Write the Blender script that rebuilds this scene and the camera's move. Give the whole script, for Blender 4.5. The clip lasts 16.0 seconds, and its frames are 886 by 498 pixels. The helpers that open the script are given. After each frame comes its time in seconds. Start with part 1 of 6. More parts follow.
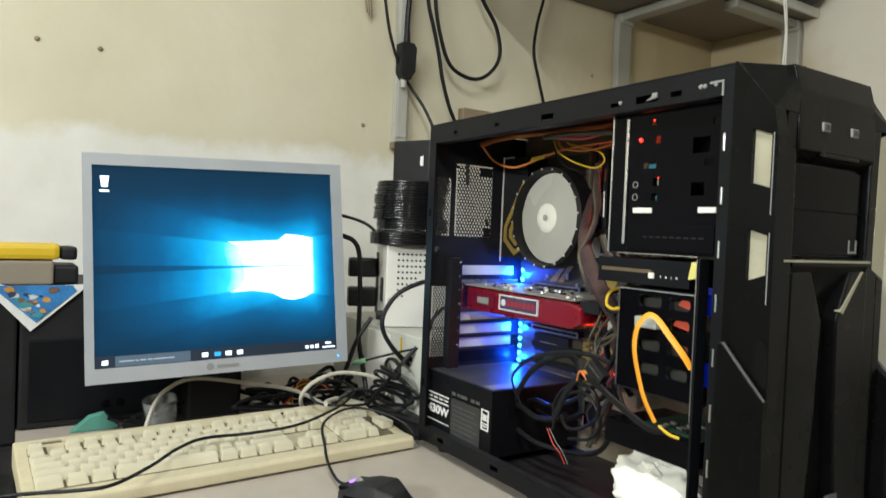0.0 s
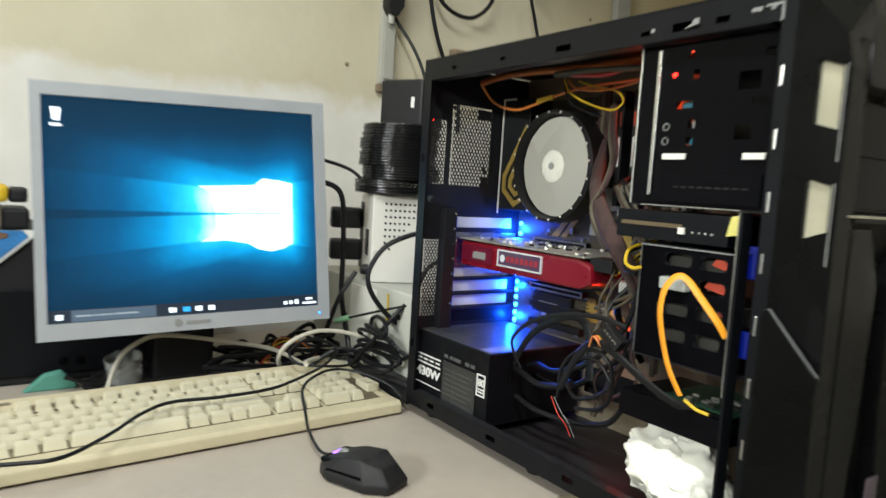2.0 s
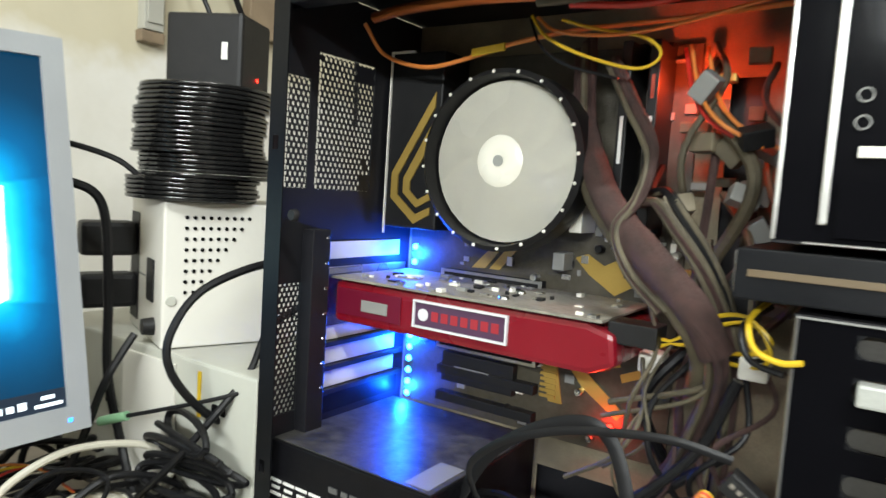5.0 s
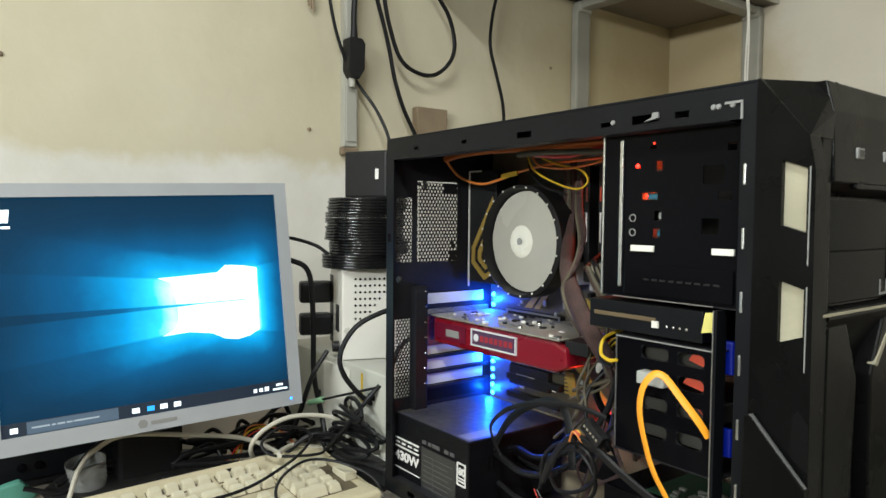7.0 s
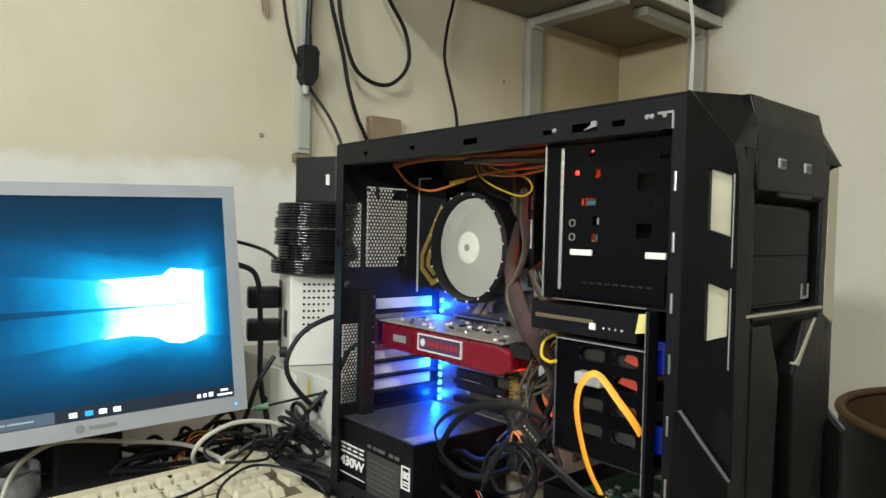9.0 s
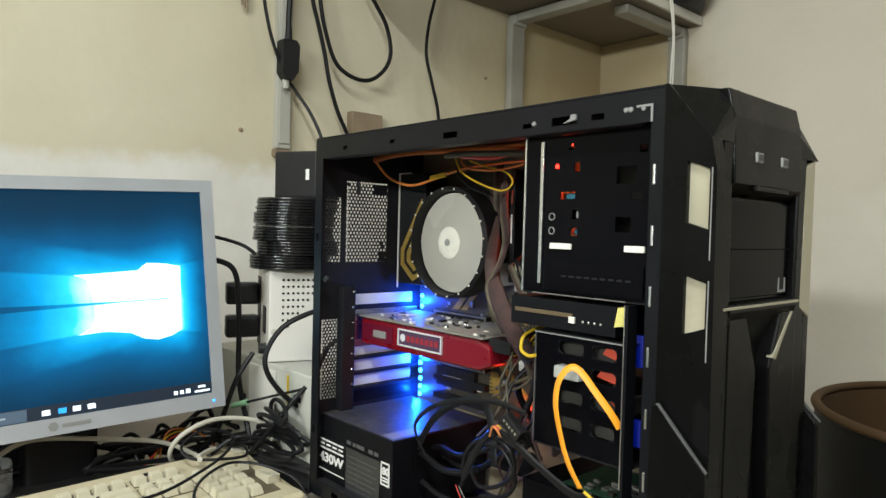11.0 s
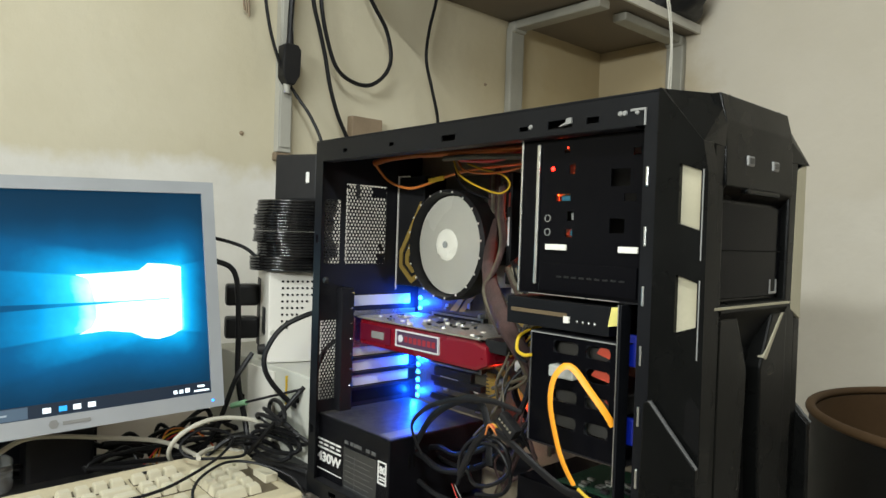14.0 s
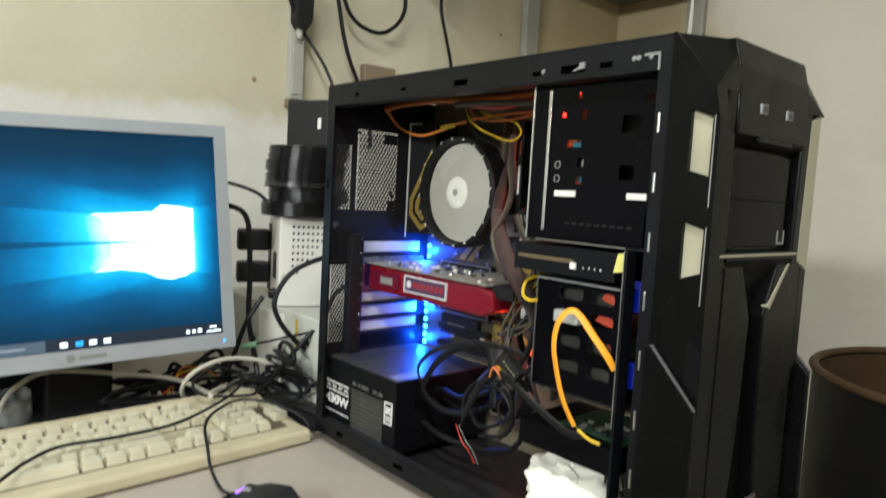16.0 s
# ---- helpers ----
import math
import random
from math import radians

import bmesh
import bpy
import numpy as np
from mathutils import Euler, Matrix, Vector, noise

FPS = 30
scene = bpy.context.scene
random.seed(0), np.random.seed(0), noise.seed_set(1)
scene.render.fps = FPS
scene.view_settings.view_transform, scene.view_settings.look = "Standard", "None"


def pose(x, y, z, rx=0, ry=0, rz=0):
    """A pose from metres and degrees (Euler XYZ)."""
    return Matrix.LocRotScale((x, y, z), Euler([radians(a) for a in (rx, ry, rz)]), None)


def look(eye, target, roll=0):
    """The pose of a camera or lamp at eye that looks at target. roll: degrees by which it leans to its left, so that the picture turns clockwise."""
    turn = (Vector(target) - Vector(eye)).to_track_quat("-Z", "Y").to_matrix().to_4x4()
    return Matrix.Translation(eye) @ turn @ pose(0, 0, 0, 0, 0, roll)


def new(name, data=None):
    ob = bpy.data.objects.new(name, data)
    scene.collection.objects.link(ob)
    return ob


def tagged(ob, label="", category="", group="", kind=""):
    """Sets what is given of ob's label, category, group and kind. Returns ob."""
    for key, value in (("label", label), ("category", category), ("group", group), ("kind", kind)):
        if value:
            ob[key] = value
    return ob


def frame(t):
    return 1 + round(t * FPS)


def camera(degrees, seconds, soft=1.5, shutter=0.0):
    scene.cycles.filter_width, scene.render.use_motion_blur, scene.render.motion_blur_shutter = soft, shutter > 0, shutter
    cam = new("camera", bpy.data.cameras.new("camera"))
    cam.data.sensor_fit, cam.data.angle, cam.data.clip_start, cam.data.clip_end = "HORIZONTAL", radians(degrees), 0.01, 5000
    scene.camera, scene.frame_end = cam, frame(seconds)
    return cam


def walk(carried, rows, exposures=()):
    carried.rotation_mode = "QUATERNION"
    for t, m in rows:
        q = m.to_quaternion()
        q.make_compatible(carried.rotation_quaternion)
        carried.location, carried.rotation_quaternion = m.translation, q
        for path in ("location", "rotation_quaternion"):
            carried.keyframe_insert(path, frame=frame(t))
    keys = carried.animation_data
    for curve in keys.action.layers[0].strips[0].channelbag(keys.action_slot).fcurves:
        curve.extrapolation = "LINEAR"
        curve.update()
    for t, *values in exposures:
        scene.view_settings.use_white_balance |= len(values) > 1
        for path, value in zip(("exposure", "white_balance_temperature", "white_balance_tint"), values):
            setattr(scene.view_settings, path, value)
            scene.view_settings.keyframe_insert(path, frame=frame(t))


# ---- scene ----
cam = camera(66.4, 16.0, shutter=0.5)
PATH = [
    (0, (0.820, -0.501, 0.308), (-0.842, 0.573, 0.259), 2.4),
    (0.5, (0.823, -0.503, 0.306), (-0.817, 0.588, 0.174), 2.0),
    (1, (0.818, -0.500, 0.302), (-0.827, 0.580, 0.146), 2.3),
    (1.5, (0.819, -0.503, 0.300), (-0.823, 0.581, 0.162), 2.3),
    (2, (0.739, -0.472, 0.299), (-0.876, 0.657, 0.120), 3.6),
    (2.5, (0.537, -0.395, 0.286), (-0.905, 0.942, 0.028), 4.3),
    (3, (0.384, -0.341, 0.287), (-0.893, 1.186, 0.077), 1.7),
    (3.5, (0.322, -0.328, 0.261), (-0.753, 1.354, 0.049), 5.3),
    (4, (0.307, -0.314, 0.268), (-0.676, 1.429, 0.113), 3.9),
    (4.2, (0.306, -0.311, 0.273), (-0.665, 1.445, 0.134), 4.5),
    (6.3, (0.654, -0.431, 0.362), (-0.877, 0.842, 0.156), 0.7),
    (6.5, (0.688, -0.444, 0.363), (-0.884, 0.783, 0.206), 0.7),
    (7, (0.723, -0.454, 0.361), (-0.875, 0.746, 0.268), 0.5),
    (7.5, (0.736, -0.457, 0.366), (-0.850, 0.760, 0.320), -0.2),
    (8, (0.733, -0.450, 0.364), (-0.836, 0.790, 0.314), 0.1),
    (8.5, (0.738, -0.455, 0.354), (-0.820, 0.799, 0.301), 1.4),
    (9, (0.737, -0.452, 0.352), (-0.782, 0.849, 0.300), 1.4),
    (9.5, (0.736, -0.450, 0.350), (-0.760, 0.876, 0.296), 1.5),
    (12, (0.737, -0.447, 0.348), (-0.738, 0.904, 0.300), 1.2),
    (12.5, (0.739, -0.447, 0.351), (-0.730, 0.910, 0.314), 0.9),
    (13, (0.743, -0.450, 0.348), (-0.726, 0.906, 0.316), 1.3),
    (13.5, (0.745, -0.453, 0.347), (-0.732, 0.895, 0.317), 1.8),
    (14, (0.745, -0.453, 0.343), (-0.739, 0.888, 0.306), 1.9),
    (14.5, (0.746, -0.449, 0.343), (-0.733, 0.897, 0.297), 1.4),
    (15, (0.746, -0.448, 0.344), (-0.733, 0.897, 0.292), 1.5),
    (15.5, (0.748, -0.450, 0.343), (-0.738, 0.888, 0.300), 1.6),
    (16, (0.751, -0.455, 0.332), (-0.746, 0.862, 0.166), 3.2),
]
walk(cam, [(t, look(eye, target, roll)) for t, eye, target, roll in PATH],
     exposures=[(0, 0.0), (1.8, 0.0), (2.6, 0.35), (3.2, 0.55), (4.2, 0.58), (5.2, 0.40), (6.3, 0.1), (7.0, 0.0), (16, 0.0)])

# ---- light ----
world = bpy.data.worlds.new("world")
world.use_nodes = True
scene.world = world
world.node_tree.nodes["Background"].inputs[0].default_value = (0.9, 0.92, 1.0, 1)
world.node_tree.nodes["Background"].inputs[1].default_value = 0.05


def lamp(name, kind, energy, colour, m, size=0.1, size_y=0.1):
    data = bpy.data.lights.new(name, kind)
    data.energy, data.color = energy, colour
    if kind == "AREA":
        data.shape, data.size, data.size_y = "RECTANGLE", size, size_y
    else:
        data.shadow_soft_size = size
    ob = new(name, data)
    ob.matrix_world = m
    return ob


# a ceiling tube and an added left-hand fill lamp, both unseen behind the viewer
lamp("ceiling_tube", "AREA", 46.0, (0.945, 1.0, 0.985), pose(1.25, -1.00, 1.80, 0, 0, 0), 1.2, 0.10)
lamp("left_fill", "AREA", 46.0, (0.945, 1.0, 0.985), pose(0.90, -2.15, 0.95, 90, 0, 0), 1.2, 0.10)
# the lit indicators in the tower throw their own light
for z in (0.248, 0.166, 0.122):
    lamp("blue_indicator", "POINT", 0.45, (0.004, 0.08, 1.0), pose(0.0135, 0.1610, z), 0.003)
lamp("red_indicator", "POINT", 0.20, (1.0, 0.07, 0.015), pose(0.256, 0.140, 0.392), 0.003)
lamp("red_indicator", "POINT", 0.05, (1.0, 0.03, 0.01), pose(0.212, 0.160, 0.134), 0.003)


# ---- materials ----
def shader(name):
    m = bpy.data.materials.new(name)
    m.use_nodes = True
    nt = m.node_tree
    return m, nt, nt.nodes["Principled BSDF"]


def node(nt, kind, **values):
    n = nt.nodes.new(kind)
    for k, v in values.items():
        n.inputs[k.replace("_", " ")].default_value = v
    return n


def noisy(nt, scale, detail=4.0, rough=0.6, coords=None):
    n = node(nt, "ShaderNodeTexNoise", Scale=scale, Detail=detail, Roughness=rough)
    if coords is None:
        coords = nt.nodes.new("ShaderNodeTexCoord")
    nt.links.new(coords.outputs["Object"], n.inputs["Vector"])
    return n


def ramp(nt, fac, lo, hi, a, b):
    r = nt.nodes.new("ShaderNodeValToRGB")
    r.color_ramp.elements[0].position, r.color_ramp.elements[1].position = lo, hi
    r.color_ramp.elements[0].color, r.color_ramp.elements[1].color = (*a, 1), (*b, 1)
    nt.links.new(fac, r.inputs[0])
    return r


def mix(nt, fac, a, b):
    m = nt.nodes.new("ShaderNodeMix")
    m.data_type = "RGBA"
    if isinstance(fac, float):
        m.inputs[0].default_value = fac
    else:
        nt.links.new(fac, m.inputs[0])
    for i, v in ((6, a), (7, b)):
        if isinstance(v, tuple):
            m.inputs[i].default_value = (*v, 1)
        else:
            nt.links.new(v, m.inputs[i])
    return m.outputs[2]


def surface(name, colour, rough=0.5, metal=0.0, vary=0.12, scale=40.0, bump=0.15, dust=0.0, dust_colour=(0.45, 0.42, 0.36), spec=0.5, coat=0.0):
    """A plain material with grain, blotches, fine relief and, if asked, settled dust."""
    m, nt, b = shader(name)
    coords = nt.nodes.new("ShaderNodeTexCoord")
    big, fine = noisy(nt, scale * 0.2, 3.0, 0.55, coords), noisy(nt, scale * 6, 3.0, 0.6, coords)
    dark, light = tuple(c * (1 - vary) for c in colour), tuple(min(1, c * (1 + vary)) for c in colour)
    base = ramp(nt, big.outputs[0], 0.3, 0.7, dark, light).outputs[0]
    base = mix(nt, ramp(nt, fine.outputs[0], 0.35, 0.75, (0, 0, 0), (0.35, 0.35, 0.35)).outputs[0], base, tuple(c * (1 - vary) for c in colour))
    if dust:
        geo = nt.nodes.new("ShaderNodeNewGeometry")
        sep = nt.nodes.new("ShaderNodeSeparateXYZ")
        nt.links.new(geo.outputs["Normal"], sep.inputs[0])
        up = ramp(nt, sep.outputs[2], 0.2, 1.0, (0.15, 0.15, 0.15), (1, 1, 1))
        mul = nt.nodes.new("ShaderNodeMath")
        mul.operation = "MULTIPLY"
        nt.links.new(up.outputs[0], mul.inputs[0])
        patch = ramp(nt, noisy(nt, scale * 1.5, 5.0, 0.7, coords).outputs[0], 0.35, 0.7, (0, 0, 0), (dust, dust, dust))
        nt.links.new(patch.outputs[0], mul.inputs[1])
        base = mix(nt, mul.outputs[0], base, dust_colour)
    nt.links.new(base, b.inputs["Base Color"])
    rr = ramp(nt, big.outputs[0], 0.25, 0.75, (max(0, rough - 0.08),) * 3, (min(1, rough + 0.1),) * 3)
    nt.links.new(rr.outputs[0], b.inputs["Roughness"])
    b.inputs["Metallic"].default_value = metal
    b.inputs["Specular IOR Level"].default_value = spec
    b.inputs["Coat Weight"].default_value = coat
    if bump:
        bp = node(nt, "ShaderNodeBump", Strength=bump, Distance=0.002)
        nt.links.new(fine.outputs[0], bp.inputs["Height"])
        nt.links.new(bp.outputs[0], b.inputs["Normal"])
    return m


def glow(name, colour, strength):
    m, nt, b = shader(name)
    b.inputs["Base Color"].default_value = (*colour, 1)
    b.inputs["Emission Color"].default_value = (*colour, 1)
    b.inputs["Emission Strength"].default_value = strength
    return m


def plaster(name, back_wall):
    """Old wall paint: a white band below, a yellowed coat above with a ragged edge, browner at the corner."""
    m, nt, b = shader(name)
    coords = nt.nodes.new("ShaderNodeTexCoord")
    sep = nt.nodes.new("ShaderNodeSeparateXYZ")
    nt.links.new(coords.outputs["Object"], sep.inputs[0])
    wobble = noisy(nt, 9.0, 4.0, 0.6, coords)
    add = nt.nodes.new("ShaderNodeMath")
    add.operation = "MULTIPLY_ADD"
    add.inputs[1].default_value = 0.11
    nt.links.new(wobble.outputs[0], add.inputs[0])
    nt.links.new(sep.outputs[2], add.inputs[2])
    line = ramp(nt, add.outputs[0], 0.505, 0.535, (0, 0, 0), (1, 1, 1))
    upper = ramp(nt, noisy(nt, 2.2, 5.0, 0.6, coords).outputs[0], 0.3, 0.72, (0.56, 0.505, 0.36), (0.66, 0.61, 0.47)).outputs[0]
    lower = ramp(nt, noisy(nt, 6.0, 5.0, 0.65, coords).outputs[0], 0.3, 0.7, (0.66, 0.635, 0.57), (0.76, 0.74, 0.69)).outputs[0]
    if not back_wall:
        upper = ramp(nt, noisy(nt, 2.2, 5.0, 0.6, coords).outputs[0], 0.3, 0.72, (0.55, 0.505, 0.415), (0.62, 0.575, 0.49)).outputs[0]
        lower = ramp(nt, noisy(nt, 5.0, 5.0, 0.6, coords).outputs[0], 0.3, 0.7, (0.57, 0.53, 0.45), (0.63, 0.59, 0.51)).outputs[0]
    base = mix(nt, line.outputs[0], lower, upper)
    # browner towards the corner, where the two walls meet
    pos = nt.nodes.new("ShaderNodeVectorMath")
    pos.operation = "DISTANCE"
    nt.links.new(coords.outputs["Object"], pos.inputs[0])
    pos.inputs[1].default_value = (-0.53, 1.28, 0.82) if back_wall else (-0.53, 1.34, 0.82)
    ragged = nt.nodes.new("ShaderNodeMath")
    ragged.operation = "MULTIPLY_ADD"
    ragged.inputs[1].default_value = 0.35
    nt.links.new(noisy(nt, 5.0, 6.0, 0.65, coords).outputs[0], ragged.inputs[0])
    nt.links.new(pos.outputs["Value"], ragged.inputs[2])
    corner_tone = ramp(nt, ragged.outputs[0], 0.40, 0.88 if back_wall else 0.60, (0.85, 0.85, 0.85), (0, 0, 0))
    base = mix(nt, corner_tone.outputs[0], base, (0.40, 0.31, 0.16))
    nt.links.new(base, b.inputs["Base Color"])
    b.inputs["Roughness"].default_value = 0.75
    relief = noisy(nt, 60.0, 6.0, 0.65, coords)
    broad = noisy(nt, 7.0, 3.0, 0.5, coords)
    bp = node(nt, "ShaderNodeBump", Strength=0.25, Distance=0.003)
    nt.links.new(relief.outputs[0], bp.inputs["Height"])
    bp2 = node(nt, "ShaderNodeBump", Strength=0.25, Distance=0.02)
    nt.links.new(broad.outputs[0], bp2.inputs["Height"])
    nt.links.new(bp.outputs[0], bp2.inputs["Normal"])
    nt.links.new(bp2.outputs[0], b.inputs["Normal"])
    return m


def wallpaper_screen(name):
    """The lit desktop picture: dark blue with a bright window and its beams. Local x runs 0..0.354, z 0..0.29."""
    m, nt, b = shader(name)
    coords = nt.nodes.new("ShaderNodeTexCoord")
    sep = nt.nodes.new("ShaderNodeSeparateXYZ")
    nt.links.new(coords.outputs["Object"], sep.inputs[0])

    def calc(op, a, c, clamp=False):
        n = nt.nodes.new("ShaderNodeMath")
        n.operation, n.use_clamp = op, clamp
        for i, v in enumerate((a, c)):
            if isinstance(v, (int, float)):
                n.inputs[i].default_value = v
            else:
                nt.links.new(v, n.inputs[i])
        return n.outputs[0]

    x, z = sep.outputs[0], sep.outputs[2]
    # distance from the bright window; it counts less to the left, where the beams go
    left = calc("MAXIMUM", calc("SUBTRACT", 0.200, x), 0.0)
    dl = calc("MULTIPLY", left, 0.44)
    dr = calc("MULTIPLY", calc("MAXIMUM", calc("SUBTRACT", x, 0.314), 0.0), 1.5)
    dz = calc("SUBTRACT", z, 0.1378)
    off = calc("ABSOLUTE", dz, 0)
    half = calc("ADD", 0.038, calc("ADD", calc("MULTIPLY", left, 0.11), calc("MULTIPLY", calc("MAXIMUM", calc("SUBTRACT", x, 0.255), 0.0), 0.16)))
    dv = calc("MULTIPLY", calc("MAXIMUM", calc("SUBTRACT", off, half), 0.0), 1.1)
    far = calc("SQRT", calc("ADD", calc("ADD", calc("MULTIPLY", dl, dl), calc("MULTIPLY", dr, dr)), calc("MULTIPLY", dv, dv)), 0)
    halo = calc("MULTIPLY", calc("POWER", 2.718, calc("MULTIPLY", far, -23.0)), 0.66)
    # two beams with a firm edge, and a fainter pair outside them
    inside = calc("MULTIPLY", calc("SUBTRACT", half, off), 350.0, True)
    beam = calc("MULTIPLY", calc("MULTIPLY", inside, 0.32), calc("POWER", 2.718, calc("MULTIPLY", calc("ADD", calc("MULTIPLY", left, 15.0), calc("MULTIPLY", dr, 45.0)), -1.0)))
    half2 = calc("ADD", 0.048, calc("MULTIPLY", calc("MAXIMUM", calc("SUBTRACT", 0.30, x), 0.0), 0.24))
    inside2 = calc("MULTIPLY", calc("SUBTRACT", half2, off), 120.0, True)
    beam2 = calc("MULTIPLY", calc("MULTIPLY", inside2, 0.07), calc("POWER", 2.718, calc("MULTIPLY", calc("ADD", calc("MULTIPLY", left, 11.0), calc("MULTIPLY", dr, 25.0)), -1.0)))
    thick = calc("ADD", 0.0006, calc("MULTIPLY", calc("MAXIMUM", calc("SUBTRACT", 0.237, x), 0.0), 0.016))
    line = calc("MULTIPLY", calc("SUBTRACT", calc("MULTIPLY", thick, 1.6), off), 900.0, True)
    line = calc("MULTIPLY", line, calc("LESS_THAN", x, 0.30))
    smoke = ramp(nt, noisy(nt, 12.0, 4.0, 0.6, coords).outputs[0], 0.35, 0.7, (0.86, 0.86, 0.86), (1.08, 1.08, 1.08)).outputs[0]
    total = calc("ADD", calc("ADD", halo, beam), beam2)
    level = calc("MULTIPLY", calc("MULTIPLY", total, smoke), calc("SUBTRACT", 1.0, calc("MULTIPLY", line, 0.38)))
    r = nt.nodes.new("ShaderNodeValToRGB")
    els = r.color_ramp.elements
    els[0].position, els[0].color = 0.0, (0.002, 0.018, 0.038, 1)
    els[1].position, els[1].color = 1.0, (0.75, 1.0, 1.0, 1)
    for p, c in ((0.10, (0.001, 0.036, 0.088)), (0.27, (0.0, 0.105, 0.27)), (0.50, (0.0, 0.36, 0.78)), (0.78, (0.03, 0.74, 0.98))):
        e = els.new(p)
        e.color = (*c, 1)
    nt.links.new(level, r.inputs[0])
    nt.links.new(r.outputs[0], b.inputs["Emission Color"])
    b.inputs["Emission Strength"].default_value = 1.25
    b.inputs["Base Color"].default_value = (0.006, 0.008, 0.010, 1)
    b.inputs["Roughness"].default_value = 0.40
    b.inputs["Specular IOR Level"].default_value = 0.05
    return m


M_WALL = plaster("wall_paint", True)
M_WALL2 = plaster("side_wall_paint", False)
M_CEIL = surface("ceiling_paint", (0.75, 0.74, 0.7), 0.8)
M_FLOOR = surface("floor_tile", (0.34, 0.31, 0.27), 0.5)
M_TABLE = surface("table_laminate", (0.40, 0.345, 0.29), 0.42, vary=0.07, scale=30, bump=0.08, dust=0.25, dust_colour=(0.5, 0.46, 0.4))
M_TABLE_EDGE = surface("table_edge_band", (0.52, 0.45, 0.30), 0.5)
M_STEEL_BLACK = surface("black_steel", (0.005, 0.0055, 0.007), 0.38, vary=0.2, scale=60, bump=0.05, dust=0.02, spec=0.16)
M_STEEL_IN = surface("black_inner_steel", (0.012, 0.012, 0.015), 0.40, vary=0.2, scale=60, bump=0.05, dust=0.03, spec=0.3)
M_BEZEL = surface("black_bezel_plastic", (0.0032, 0.0034, 0.0033), 0.28, vary=0.25, scale=80, bump=0.05, dust=0.008, spec=0.11)
M_GLOSS = surface("glossy_black_plastic", (0.003, 0.003, 0.004), 0.15, vary=0.1, bump=0.02, spec=0.05)
M_SILVER = surface("silver_plastic", (0.44, 0.41, 0.30), 0.42, metal=0.35, bump=0.05, scale=60)
M_CHROME = surface("bare_steel", (0.62, 0.62, 0.6), 0.28, metal=1.0, bump=0.05)
M_MON = surface("silver_monitor_plastic", (0.33, 0.345, 0.36), 0.42, vary=0.05, bump=0.08, scale=80)
M_BLACK = surface("matt_black_plastic", (0.009, 0.009, 0.010), 0.5, vary=0.2, bump=0.06, dust=0.05, spec=0.3)
M_CABLE = surface("black_rubber", (0.007, 0.007, 0.008), 0.42, vary=0.2, bump=0.05, dust=0.01, spec=0.25)
M_CABLE_GREY = surface("dusty_cable_sleeve", (0.085, 0.070, 0.042), 0.55, vary=0.4, scale=300, bump=0.4, dust=0.2)
M_SLEEVE = surface("brown_braided_sleeve", (0.070, 0.034, 0.030), 0.7, vary=0.45, scale=400, bump=0.9, dust=0.14)
M_CABLE_WHITE = surface("cream_cable", (0.55, 0.52, 0.43), 0.45, bump=0.03)
M_KEYBODY = surface("cream_keyboard_plastic", (0.56, 0.495, 0.33), 0.5, vary=0.08, scale=50, bump=0.12, dust=0.35, dust_colour=(0.36, 0.31, 0.23))
M_KEY = surface("cream_keycap", (0.62, 0.57, 0.42), 0.45, vary=0.10, scale=70, bump=0.10, dust=0.12, dust_colour=(0.38, 0.33, 0.24))
M_WHITEBOX = surface("white_painted_metal", (0.68, 0.66, 0.60), 0.45, vary=0.05, scale=30, bump=0.05, dust=0.1)
M_BEIGE = surface("beige_metal", (0.50, 0.50, 0.44), 0.5, vary=0.10, scale=20, bump=0.05, dust=0.2)
# near-black that paints the shade in holes, slots and recesses; also the pen ink
M_HOLE = surface("recess_shade_and_ink", (0.003, 0.003, 0.003), 0.7, bump=0, spec=0.1)
M_RED = surface("red_shroud", (0.175, 0.003, 0.011), 0.28, vary=0.12, bump=0.05, scale=60, dust=0.05)
M_PCB = surface("black_circuit_board", (0.048, 0.041, 0.026), 0.38, vary=0.4, scale=120, bump=0.2, dust=0.35)
M_PCB_TOP = surface("dusty_grey_circuit_board", (0.22, 0.20, 0.165), 0.5, vary=0.4, scale=150, bump=0.4, dust=0.5)
M_GREEN = surface("green_circuit_board", (0.008, 0.035, 0.018), 0.4, vary=0.3, scale=150, bump=0.3)
M_GOLD = surface("gold_print", (0.50, 0.335, 0.08), 0.38, metal=0.5, vary=0.12, bump=0.08, scale=80)
M_WHITE = surface("white_plastic", (0.74, 0.72, 0.65), 0.4, bump=0.03, vary=0.05)
M_FAN = surface("milky_fan_plastic", (0.88, 0.86, 0.76), 0.30, bump=0.02, vary=0.04)
M_BLADE = surface("milky_blade_plastic", (0.86, 0.84, 0.75), 0.24, bump=0.02, vary=0.04)
M_BLADE.node_tree.nodes["Principled BSDF"].inputs["Alpha"].default_value = 0.80
M_ORANGE = surface("orange_sata_cable", (0.85, 0.33, 0.018), 0.42, bump=0.05)
M_YELLOW = surface("yellow_plastic", (0.62, 0.41, 0.018), 0.45, bump=0.05)
M_STICKER = surface("faded_yellow_paper", (0.62, 0.56, 0.16), 0.6, bump=0.1)
M_REDWIRE = surface("red_wire", (0.5, 0.03, 0.02), 0.4, bump=0)
M_ORWIRE = surface("orange_wire", (0.62, 0.20, 0.04), 0.4, bump=0)
M_ORANGE_LIT = surface("orange_lit_metal", (0.62, 0.17, 0.045), 0.30, metal=0.8, bump=0.05)
